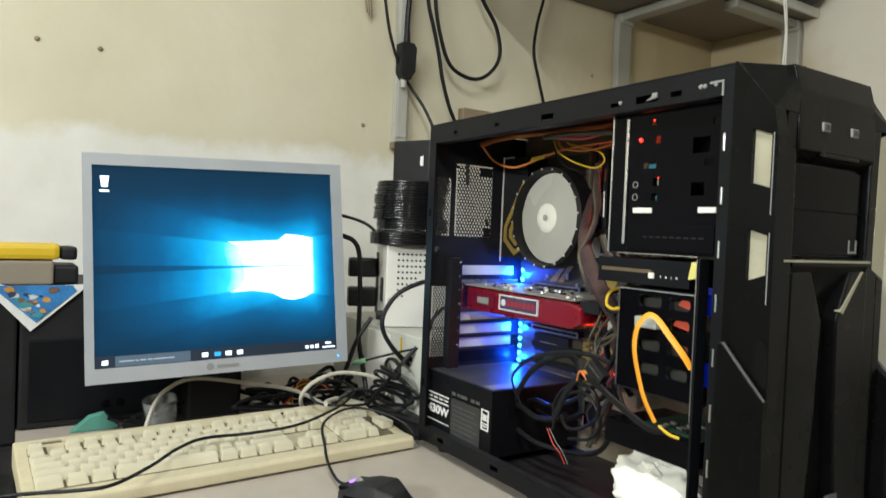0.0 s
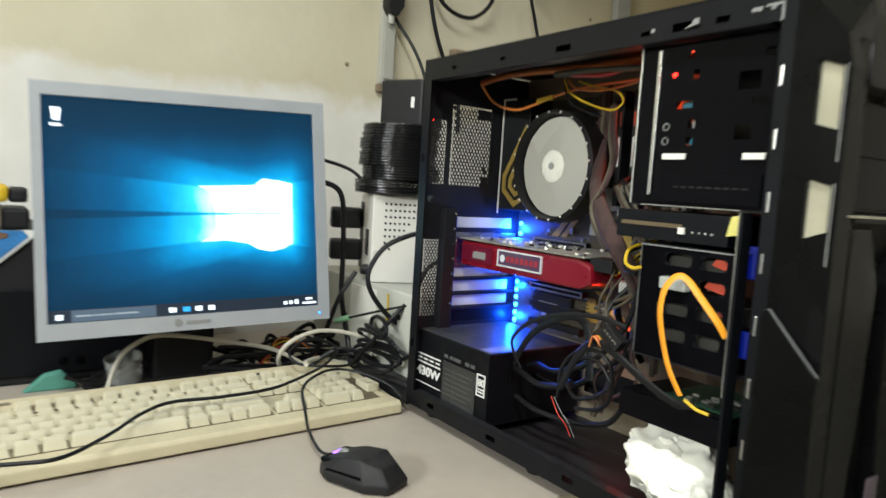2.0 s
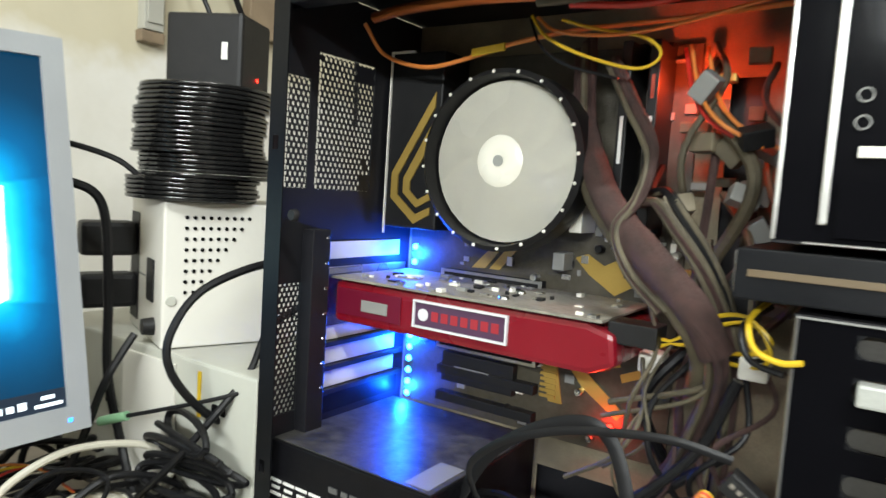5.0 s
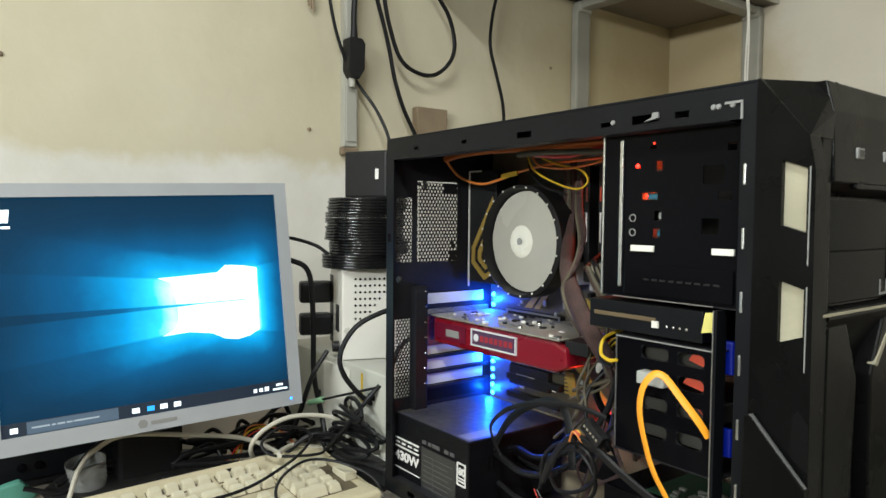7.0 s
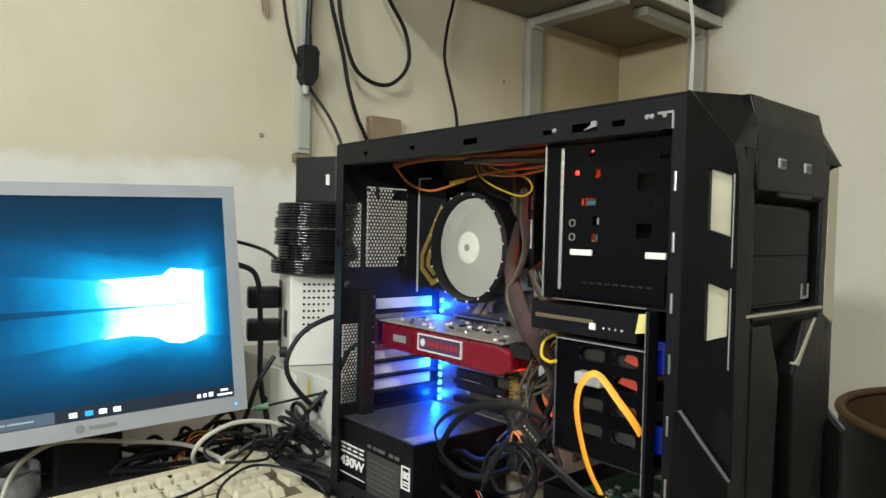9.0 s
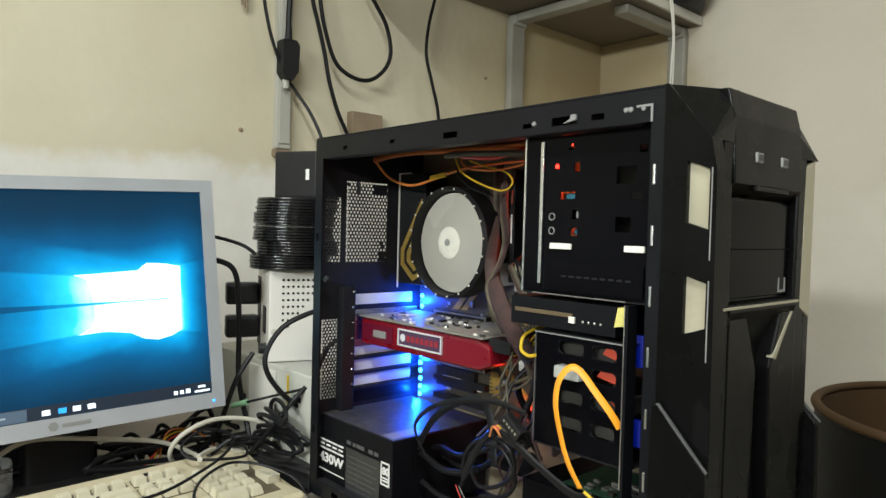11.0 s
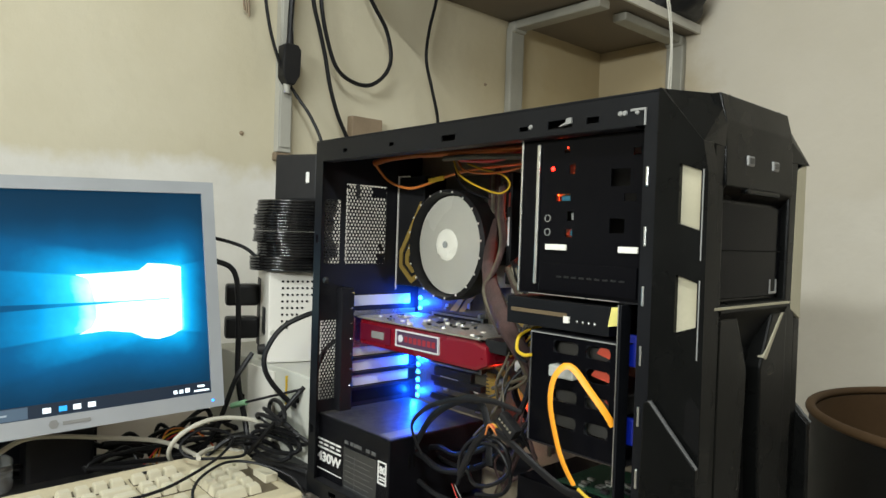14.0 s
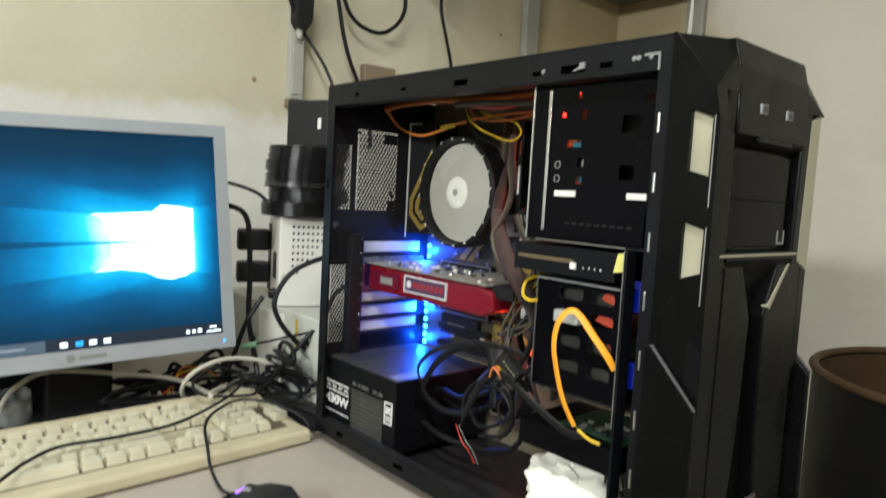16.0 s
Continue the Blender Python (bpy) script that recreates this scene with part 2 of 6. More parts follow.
M_TISSUE = surface("crumpled_plastic_bag", (0.82, 0.80, 0.70), 0.4, bump=0.15, scale=60, vary=0.06)
M_DISC = surface("black_disc", (0.010, 0.010, 0.010), 0.16, bump=0.02, vary=0.1)
M_WOOD = surface("brown_wood", (0.27, 0.20, 0.13), 0.6, vary=0.25, scale=60, bump=0.3)
M_BRACKET = surface("grey_painted_bracket", (0.30, 0.29, 0.245), 0.55, vary=0.15, bump=0.2)
M_BOARD = surface("dark_shelf_board", (0.16, 0.13, 0.095), 0.6, vary=0.2, bump=0.2, scale=20)
M_BOARD_EDGE = surface("pale_shelf_edge", (0.55, 0.53, 0.47), 0.6)
M_CONDUIT = surface("grey_conduit", (0.42, 0.41, 0.36), 0.5, vary=0.12, bump=0.1, scale=25)
M_DRUM = surface("black_drum_plastic", (0.004, 0.004, 0.004), 0.5, bump=0.08, spec=0.25)
M_DRUM_IN = surface("brown_drum_lining", (0.068, 0.039, 0.018), 0.7, vary=0.3, bump=0.1, scale=15, spec=0.2)
M_PSU = surface("black_powder_coat", (0.004, 0.004, 0.0055), 0.42, vary=0.15, scale=250, bump=0.3, dust=0.015, spec=0.15)
M_SLOT = surface("pale_zinc", (0.74, 0.74, 0.72), 0.42, metal=0.1, vary=0.08, bump=0.05)
M_DUSTY = surface("dusty_brown_steel", (0.20, 0.168, 0.110), 0.6, vary=0.45, scale=80, bump=0.15, dust=0.2)
M_WELL = surface("grimy_shaded_key_well", (0.12, 0.095, 0.058), 0.6, vary=0.3, scale=80, bump=0.2)
M_PSU_TOP = surface("dusty_black_powder_coat", (0.022, 0.022, 0.022), 0.36, vary=0.3, scale=60, bump=0.15, dust=0.16)
M_LABEL = surface("dark_label", (0.03, 0.03, 0.03), 0.35, bump=0)
M_PRINT = surface("white_print", (0.72, 0.71, 0.68), 0.5, bump=0, vary=0.03)
M_PRINT_GREY = surface("grey_print", (0.22, 0.22, 0.21), 0.5, bump=0, vary=0.05)
M_PRINT_DIM = surface("dim_grey_print", (0.085, 0.085, 0.085), 0.5, bump=0, vary=0.05)
M_DRIVE_DULL = surface("dull_drive_metal", (0.055, 0.052, 0.046), 0.45, metal=0.3, vary=0.3, scale=90, bump=0.1)
M_BADGE_FIELD = surface("dark_lilac_field", (0.075, 0.035, 0.07), 0.3, bump=0)
M_BADGE_RIM = surface("bright_badge_rim", (0.62, 0.62, 0.64), 0.35, bump=0)
M_BADGE = surface("purple_grey_field", (0.10, 0.075, 0.09), 0.35, bump=0)
M_DULLRED = surface("dull_red_print", (0.30, 0.02, 0.03), 0.45, bump=0)
M_BLUEPLUG = surface("blue_plastic", (0.03, 0.18, 0.26), 0.4, bump=0)
M_REDPLUG = surface("red_plastic", (0.45, 0.06, 0.03), 0.4, bump=0)
M_GREENPLUG = surface("green_plastic", (0.22, 0.42, 0.24), 0.4, bump=0)
M_PAPER = surface("white_paper", (0.72, 0.71, 0.67), 0.7, bump=0.05)
M_PHOTO = surface("blue_print", (0.03, 0.15, 0.36), 0.35, vary=0.7, scale=60, bump=0)
M_BAG = surface("green_plastic_scrap", (0.08, 0.26, 0.20), 0.4, bump=0.2)
M_GREYBOX = surface("grey_brown_carton", (0.24, 0.20, 0.15), 0.6, bump=0.2)
M_CLEAR = surface("cloudy_plastic", (0.36, 0.37, 0.345), 0.3, bump=0.2)
M_CUP = surface("clear_cup_plastic", (0.62, 0.64, 0.62), 0.2, bump=0.2, spec=0.6)
M_CUP.node_tree.nodes["Principled BSDF"].inputs["Alpha"].default_value = 0.30
# for the two unseen walls: darkened to weaken bounce and reflections on black parts
M_UNSEEN_WALL = surface("darkened_unseen_wall", (0.22, 0.20, 0.17), 0.8, bump=0.1)
M_SCREEN = wallpaper_screen("lit_screen")
M_LOGO = glow("lit_window_panes", (0.66, 0.98, 1.0), 1.0)
M_TASKBAR = glow("taskbar_glow", (0.006, 0.012, 0.022), 1.0)
M_SEARCH = glow("search_field_glow", (0.045, 0.07, 0.10), 1.0)
M_ICON = glow("icon_glow", (0.75, 0.85, 0.9), 1.0)
M_TEXT = glow("search_text_glow", (0.20, 0.24, 0.27), 1.0)
M_ICON_BLUE = glow("blue_icon_glow", (0.02, 0.30, 0.75), 1.0)
M_BLUE_LED = glow("blue_led", (0.03, 0.45, 1.0), 15.0)
M_RED_LED = glow("red_led", (1.0, 0.012, 0.006), 12.0)
M_BLUE_FAN = glow("blue_fan_light", (0.0, 0.005, 0.13), 0.6)
M_PURPLE_LED = glow("purple_mouse_light", (0.35, 0.16, 0.9), 1.6)


# ---- shaping helpers ----
def thing(name, base, label, category, group="", kind=""):
    ob = new(name)
    ob.location = base
    ob.empty_display_size = 0.02
    return tagged(ob, label, category, group, kind)


def link(name, bm, material, smooth=False):
    bmesh.ops.recalc_face_normals(bm, faces=bm.faces)
    me = bpy.data.meshes.new(name)
    bm.to_mesh(me)
    bm.free()
    me.materials.append(material)
    if smooth:
        for p in me.polygons:
            p.use_smooth = True
        me.set_sharp_from_angle(angle=radians(35))
    return new(name, me)


def under(ob, parent):
    ob.parent = parent
    if parent.type == "EMPTY":
        ob.matrix_parent_inverse = parent.matrix_basis.inverted()
    return ob


def part(name, bm, material, parent, label="", smooth=False):
    """One mesh, in the world's metres, under a thing or a part."""
    ob = under(link(name, bm, material, smooth), parent)
    if label:
        ob["label"] = label
    return ob


def setting(name, bm, material, label, category="structure"):
    return tagged(link(name, bm, material), label, category, "", "structure")


def box(lo, hi, bevel=0.0, m=None, bm=None, seg=2):
    """A box with worn edges; m moves it."""
    made = bmesh.new()
    bmesh.ops.create_cube(made, size=1.0)
    for v in made.verts:
        v.co = Vector(((v.co.x + 0.5) * (hi[0] - lo[0]) + lo[0], (v.co.y + 0.5) * (hi[1] - lo[1]) + lo[1], (v.co.z + 0.5) * (hi[2] - lo[2]) + lo[2]))
    if bevel:
        bmesh.ops.bevel(made, geom=list(made.edges), offset=bevel, segments=seg, affect="EDGES", profile=0.6)
    if m is not None:
        made.transform(m)
    return join(bm, made)


def join(bm, made):
    if bm is None:
        return made
    me = bpy.data.meshes.new("tmp")
    made.to_mesh(me)
    made.free()
    bm.from_mesh(me)
    bpy.data.meshes.remove(me)
    return bm


def prism(points, axis, lo, hi, bevel=0.0, m=None, bm=None):
    """A flat outline pushed through along one axis. points: the two other coordinates, in x, y, z order."""
    made = bmesh.new()
    i = "xyz".index(axis)
    rest = [k for k in range(3) if k != i]
    rings = []
    for level in (lo, hi):
        ring = []
        for p in points:
            co = [0, 0, 0]
            co[i], co[rest[0]], co[rest[1]] = level, p[0], p[1]
            ring.append(made.verts.new(co))
        rings.append(ring)
    n = len(points)
    made.faces.new(rings[0])
    made.faces.new(rings[1])
    for k in range(n):
        made.faces.new((rings[0][k], rings[0][(k + 1) % n], rings[1][(k + 1) % n], rings[1][k]))
    bmesh.ops.recalc_face_normals(made, faces=made.faces)
    if bevel:
        bmesh.ops.bevel(made, geom=list(made.edges), offset=bevel, segments=2, affect="EDGES", profile=0.6)
    if m is not None:
        made.transform(m)
    return join(bm, made)


def turned(profile, segments=32, m=None, bm=None, close=False):
    """A profile of (radius, height) turned round z."""
    made = bmesh.new()
    rings = []
    for r, z in profile:
        if r < 1e-6:
            rings.append([made.verts.new((0, 0, z))])
        else:
            rings.append([made.verts.new((r * math.cos(2 * math.pi * k / segments), r * math.sin(2 * math.pi * k / segments), z)) for k in range(segments)])
    pairs = list(zip(rings, rings[1:])) + ([(rings[-1], rings[0])] if close else [])
    for a, b in pairs:
        for k in range(segments):
            q = (k + 1) % segments
            loop = [a[k % len(a)], a[q % len(a)], b[q % len(b)], b[k % len(b)]]
            loop = list(dict.fromkeys(loop))
            if len(loop) > 2:
                made.faces.new(loop)
    if m is not None:
        made.transform(m)
    return join(bm, made)


def rod(a, b, r, segments=12, bm=None):
    a, b = Vector(a), Vector(b)
    d = b - a
    m = Matrix.Translation(a) @ d.to_track_quat("Z", "Y").to_matrix().to_4x4()
    return turned([(0, 0), (r, 0), (r, d.length), (0, d.length)], segments, m, bm)


def smooth_line(points, steps=8):
    pts = [Vector(p) for p in points]
    pts = [2 * pts[0] - pts[1]] + pts + [2 * pts[-1] - pts[-2]]
    out = []
    for i in range(1, len(pts) - 2):
        a, b, c, d = pts[i - 1:i + 3]
        for k in range(steps):
            t = k / steps
            out.append(0.5 * ((2 * b) + (c - a) * t + (2 * a - 5 * b + 4 * c - d) * t * t + (3 * b - a - 3 * c + d) * t ** 3))
    out.append(pts[-2])
    return out


def tube(points, r, segments=8, steps=8, flat=1.0, bm=None, lump=0.0):
    """A cable swept along a smooth line; flat squeezes it into a ribbon."""
    line = smooth_line(points, steps)
    made = bmesh.new()
    rings = []
    side = None
    for i, p in enumerate(line):
        d = (line[min(i + 1, len(line) - 1)] - line[max(i - 1, 0)]).normalized()
        if side is None:
            side = d.cross(Vector((0.13, 1, 0.07))).normalized()
        side = (side - d * side.dot(d)).normalized()
        up = d.cross(side)
        rr = r * (1 + lump * (noise.noise(p * 60)))
        rings.append([made.verts.new(p + side * math.cos(2 * math.pi * k / segments) * rr * flat + up * math.sin(2 * math.pi * k / segments) * rr) for k in range(segments)])
    for a, b in zip(rings, rings[1:]):
        for k in range(segments):
            made.faces.new((a[k], a[(k + 1) % segments], b[(k + 1) % segments], b[k]))
    made.faces.new(rings[0])
    made.faces.new(rings[-1])
    return join(bm, made)


def sheet_with_holes(axis, level, thick, u0, u1, v0, v1, holes):
    """A metal sheet across one axis with rectangular openings cut through it."""
    us = sorted({u0, u1, *(h[0] for h in holes), *(h[1] for h in holes)})
    vs = sorted({v0, v1, *(h[2] for h in holes), *(h[3] for h in holes)})
    i = "xyz".index(axis)
    rest = [k for k in range(3) if k != i]
    bm = bmesh.new()
    grid = {}

    def vert(u, v, s):
        key = (u, v, s)
        if key not in grid:
            co = [0, 0, 0]
            co[i], co[rest[0]], co[rest[1]] = level + s * thick, u, v
            grid[key] = bm.verts.new(co)
        return grid[key]

    def solid(a, b):
        if not (0 <= a < len(us) - 1 and 0 <= b < len(vs) - 1):
            return False
        cu, cv = (us[a] + us[a + 1]) / 2, (vs[b] + vs[b + 1]) / 2
        return not any(h[0] < cu < h[1] and h[2] < cv < h[3] for h in holes)

    for a in range(len(us) - 1):
        for b in range(len(vs) - 1):
            if not solid(a, b):
                continue
            c = [(us[a], vs[b]), (us[a + 1], vs[b]), (us[a + 1], vs[b + 1]), (us[a], vs[b + 1])]
            for s in (0, 1):
                bm.faces.new([vert(u, v, s) for u, v in c])
            for (p, q), (na, nb) in zip(((0, 1), (1, 2), (2, 3), (3, 0)), ((a, b - 1), (a + 1, b), (a, b + 1), (a - 1, b))):
                if not solid(na, nb):
                    bm.faces.new((vert(*c[p], 0), vert(*c[q], 0), vert(*c[q], 1), vert(*c[p], 1)))
    return bm


def hex_mesh(x, thick, y0, y1, z0, z1, pitch, keep=lambda y, z: True):
    """A punched sheet across x: six-sided holes in a honeycomb, solid where keep says no."""
    bm = bmesh.new()
    R = pitch / math.sqrt(3)
    inner = R * 0.68
    row = 0
    z = z0
    while z <= z1:
        y = y0 + (pitch / 2 if row % 2 else 0)
        while y <= y1:
            ang = [math.radians(30 + 60 * k) for k in range(6)]
            out = [(y + R * math.cos(a), z + R * math.sin(a)) for a in ang]
            if keep(y, z):
                ins = [(y + inner * math.cos(a), z + inner * math.sin(a)) for a in ang]
                o0, i0 = [bm.verts.new((x, *p)) for p in out], [bm.verts.new((x, *p)) for p in ins]
                i1 = [bm.verts.new((x - thick, *p)) for p in ins]
                for k in range(6):
                    q = (k + 1) % 6
                    bm.faces.new((o0[k], o0[q], i0[q], i0[k]))
                    bm.faces.new((i0[k], i0[q], i1[q], i1[k]))
            else:
                bm.faces.new([bm.verts.new((x, *p)) for p in out])
            y += pitch
        z += R * 1.5
        row += 1
    return bm


def lettering(text, size, material, parent, m, name="lettering"):
    """Text in the built-in font, made into a mesh: x along the line, y up, z out of the surface."""
    cu = bpy.data.curves.new("text", "FONT")
    cu.body, cu.size, cu.extrude, cu.offset = text, size, 0.0002, size * 0.035
    tmp = bpy.data.objects.new("text", cu)
    scene.collection.objects.link(tmp)
    me = bpy.data.meshes.new_from_object(tmp.evaluated_get(bpy.context.evaluated_depsgraph_get()))
    bpy.data.objects.remove(tmp)
    me.transform(m)
    me.materials.clear()
    me.materials.append(material)
    return under(new(name, me), parent)


# ---- the room ----
BACK, SIDE, LEFT, FRONT, DOWN, UP = -0.53, 1.34, -2.2, 2.6, -0.75, 1.85
setting("floor", box((BACK - 0.15, LEFT - 0.15, DOWN - 0.1), (FRONT + 0.15, SIDE + 0.15, DOWN)), M_FLOOR, "worn grey-brown floor of the room", "floor")
setting("ceiling", box((BACK - 0.15, LEFT - 0.15, UP), (FRONT + 0.15, SIDE + 0.15, UP + 0.1)), M_CEIL, "plain white painted ceiling", "ceiling")
setting("wall_back", box((BACK - 0.15, LEFT - 0.15, DOWN), (BACK, SIDE, UP)), M_WALL, "yellowed plaster wall with a white lower band and a browner corner", "wall")
setting("wall_side", box((BACK - 0.15, SIDE, DOWN), (FRONT + 0.15, SIDE + 0.15, UP)), M_WALL2, "pale plaster side wall with a brown corner", "wall")
setting("wall_left", box((BACK, LEFT - 0.15, DOWN), (FRONT + 0.15, LEFT, UP)), M_UNSEEN_WALL, "unseen wall, darkened to cut reflections", "wall")
setting("wall_front", box((FRONT, LEFT, DOWN), (FRONT + 0.15, SIDE, UP)), M_UNSEEN_WALL, "unseen wall behind the viewer, darkened to cut reflections", "wall")

# ---- table ----
table = thing("table", (-0.1, 0.1, DOWN), "small desk with a pinkish-grey laminate top and worn pale edge", "table")
part("tabletop", box((-0.52, -0.484, -0.030), (0.280, 0.34, 0.0), 0.002), M_TABLE, table)
part("edge_band", box((0.280, -0.484, -0.029), (0.2865, 0.34, -0.001), 0.0015), M_TABLE_EDGE, table, "worn pale yellow edge strip")
part("front_panel", box((0.20, -0.45, -0.75), (0.225, 0.31, -0.032), 0.002), M_TABLE_EDGE, table)
for y0 in (-0.48, 0.315):
    part("side_panel", box((-0.50, y0, -0.75), (0.225, y0 + 0.022, -0.032), 0.002), M_TABLE_EDGE, table)

# ---- computer tower ----
# x runs from its back to its front, y from the open side inwards, z up
tower = thing("computer_tower", (0.25, 0.095, 0.0), "black open-sided tower computer lit blue inside, on the table", "computer")
L, W, H, B = 0.478, 0.190, 0.458, 0.014
part("top_panel", box((0.0, 0.0, H - 0.0022), (L, W, H), 0.0008), M_STEEL_BLACK, tower)
part("bottom_panel", box((0.0, 0.002, B), (L, W, B + 0.002)), M_STEEL_IN, tower)
part("right_panel", box((0.0, W - 0.002, B + 0.002), (L, W, H - 0.0024)), M_STEEL_IN, tower)
part("motherboard_tray", sheet_with_holes("y", 0.1735, 0.0015, 0.002, 0.456, B + 0.002, H - 0.003, [(0.275, 0.300, 0.20, 0.40), (0.15, 0.23, 0.05, 0.085)]), M_DUSTY, tower)
for x0, z0 in ((0.03, 0.03), (0.03, 0.16), (0.225, 0.03), (0.225, 0.16)):
    part("foot", turned([(0, 0), (0.012, 0), (0.014, 0.010), (0.014, B), (0, B)], 16, pose(x0, z0, 0.0)), M_BLACK, tower)
# rims of the open side
frame_holes = [(0.060, 0.068, 0.440, 0.444), (0.150, 0.158, 0.440, 0.444), (0.236, 0.256, 0.438, 0.444), (0.340, 0.350, 0.438, 0.442), (0.372, 0.398, 0.437, 0.444), (0.412, 0.424, 0.438, 0.443)]
part("top_rim", sheet_with_holes("y", 0.0, 0.0012, 0.0, L, 0.432, H - 0.0023, frame_holes), M_STEEL_BLACK, tower)
part("top_rim_fold", box((0.016, 0.0012, 0.4315), (0.456, 0.016, 0.4325)), M_STEEL_IN, tower)
part("bottom_rim", sheet_with_holes("y", 0.0, 0.0012, 0.0, L, B, 0.034, [(0.05, 0.065, 0.022, 0.028), (0.17, 0.186, 0.022, 0.028), (0.29, 0.305, 0.022, 0.028), (0.40, 0.415, 0.022, 0.028)]), M_STEEL_BLACK, tower)
part("bottom_rim_fold", box((0.016, 0.0012, 0.033), (0.456, 0.012, 0.034)), M_STEEL_IN, tower)
part("rear_rim", sheet_with_holes("y", 0.0, 0.0012, 0.0, 0.016, 0.034, 0.432, [(0.004, 0.010, 0.09, 0.10), (0.004, 0.010, 0.33, 0.34)]), M_STEEL_BLACK, tower)
part("front_rim", box((0.4655, 0.0, 0.034), (L, 0.0012, 0.432)), M_STEEL_BLACK, tower)
fan = part("front_fan", sheet_with_holes("x", 0.4575, 0.006, 0.022, 0.150, 0.100, 0.290, [(0.040, 0.132, 0.120, 0.196), (0.040, 0.132, 0.204, 0.280)]), M_BLACK, tower, "black frame of the front fan")
# blue light on the fan, added as two glowing boxes behind the cage gap
for z0, z1 in ((0.242, 0.268), (0.178, 0.200)):
    part("blue_glow_patch", box((0.4385, 0.0300, z0), (0.4470, 0.0350, z1), 0.0015), M_BLUE_FAN, fan, "glowing patch standing for blue light on the front fan")
for z in (0.393, 0.348, 0.303, 0.258, 0.212, 0.165, 0.118, 0.070):
    part("clip", box((0.4684, -0.0012, z - 0.0075), (0.4706, 0.003, z + 0.0075), 0.0008), M_CHROME, tower, "bright bent metal clip")
for x, z in ((0.353, 0.441), (0.444, 0.4425), (0.459, 0.4425), (0.448, 0.4425)):
    part("screw", turned([(0, 0), (0.0022, 0), (0.0018, 0.0012), (0, 0.0015)], 12, pose(x, 0.0, z, 90)), M_PRINT_GREY, tower)
part("latch", prism([(0.385, 0.438), (0.398, 0.440), (0.398, 0.4445), (0.393, 0.4445), (0.392, 0.441)], "y", -0.002, 0.001), M_PRINT_GREY, tower, "bent grey latch tongue")
bm = box((0.4536, -0.0016, 0.4432), (0.4672, -0.0004, 0.4450))
box((0.4656, -0.0016, 0.4318), (0.4672, -0.0004, 0.4431), bm=bm)
part("corner_plate", bm, M_PRINT_GREY, tower, "small grey steel corner plate")
# added sheet that keeps red indicator light out of the rim's holes
part("rim_light_stop", box((0.002, 0.0162, 0.4326), (0.456, 0.0172, 0.4556)), M_STEEL_IN, tower)
# back wall of the tower, with its openings
slots = [(0.058, 0.158, z - 0.0075, z + 0.0075) for z in (0.187, 0.167, 0.147, 0.127)]
grill, grill2, vent = (0.046, 0.112, 0.303, 0.408), (0.014, 0.038, 0.303, 0.386), (0.012, 0.036, 0.128, 0.230)
rear = part("rear_panel", sheet_with_holes("x", 0.0, 0.0014, 0.0012, W - 0.002, B + 0.002, H - 0.003, slots + [(0.058, 0.158, 0.199, 0.240), grill, grill2, vent, (0.06, 0.168, 0.022, 0.105)]), M_STEEL_IN, tower)
part("fan_grille", hex_mesh(0.0012, 0.0012, grill[0] + 0.0025, grill[1] - 0.001, grill[2] + 0.002, grill[3], 0.0052, lambda y, z: not (y > 0.088 and z > 0.393) and not (y < 0.05 and z > 0.398) and math.hypot(y - 0.104, z - 0.325) > 0.004 and not (y > 0.098 and z < 0.315)), M_STEEL_IN, rear)
part("side_grille", hex_mesh(0.0012, 0.0012, grill2[0] + 0.0022, grill2[1] - 0.001, grill2[2] + 0.002, grill2[3], 0.0050), M_STEEL_IN, rear)
part("slot_vent", hex_mesh(0.0012, 0.0012, vent[0] + 0.002, vent[1] - 0.001, vent[2] + 0.002, vent[3], 0.0046), M_STEEL_IN, rear)
for z in (0.254, 0.187, 0.167, 0.147):
    part("slot_cover", box((0.0016, 0.058, z - 0.007), (0.0028, 0.158, z + 0.007), 0.0004), M_SLOT, rear, "bare steel slot cover")
for z, k in ((0.187, 0), (0.167, 1), (0.147, 2)):
    part("slot_rib", box((0.0016, 0.055, z - 0.0125), (0.006, 0.168, z - 0.0082), 0.0005), M_STEEL_IN, rear)
part("slot_cover", box((0.0016, 0.058, 0.118), (0.0026, 0.165, 0.1345), 0.0004), M_STEEL_BLACK, rear, "perforated black slot cover")
for z in (0.265, 0.245, 0.225, 0.205, 0.185, 0.165, 0.145):
    part("slot_screw", turned([(0, 0), (0.003, 0), (0.0024, 0.0018), (0, 0.0024)], 10, pose(0.012, 0.052, z)), M_CHROME, rear)
part("slot_rail", box((0.0014, 0.036, 0.112), (0.014, 0.055, 0.272), 0.001), M_STEEL_IN, tower)
part("thumb_screw", turned([(0, 0.004), (0.0034, 0.004), (0.0042, 0.003), (0.0046, 0), (0, 0)], 20, pose(0.026, 0.004, 0.284, 90)), M_BLACK, tower, "round black screw head", True)

# power supply
psu = part("power_supply", box((0.002, 0.013, 0.026), (0.1515, 0.163, 0.1115), 0.0015), M_PSU, tower, "black power supply with white lettering")
for x in (0.02, 0.132):
    for y in (0.024, 0.150):
        part("rubber_pad", box((x - 0.008, y - 0.005, 0.0162), (x + 0.008, y + 0.005, 0.0259), 0.001), M_CABLE, psu)
part("top_cover", box((0.003, 0.0145, 0.1117), (0.1505, 0.1615, 0.1126), 0.0004), M_PSU_TOP, psu)
part("rating_label", box((0.0625, 0.0118, 0.031), (0.1295, 0.0128, 0.0840), 0.0002), M_LABEL, psu)
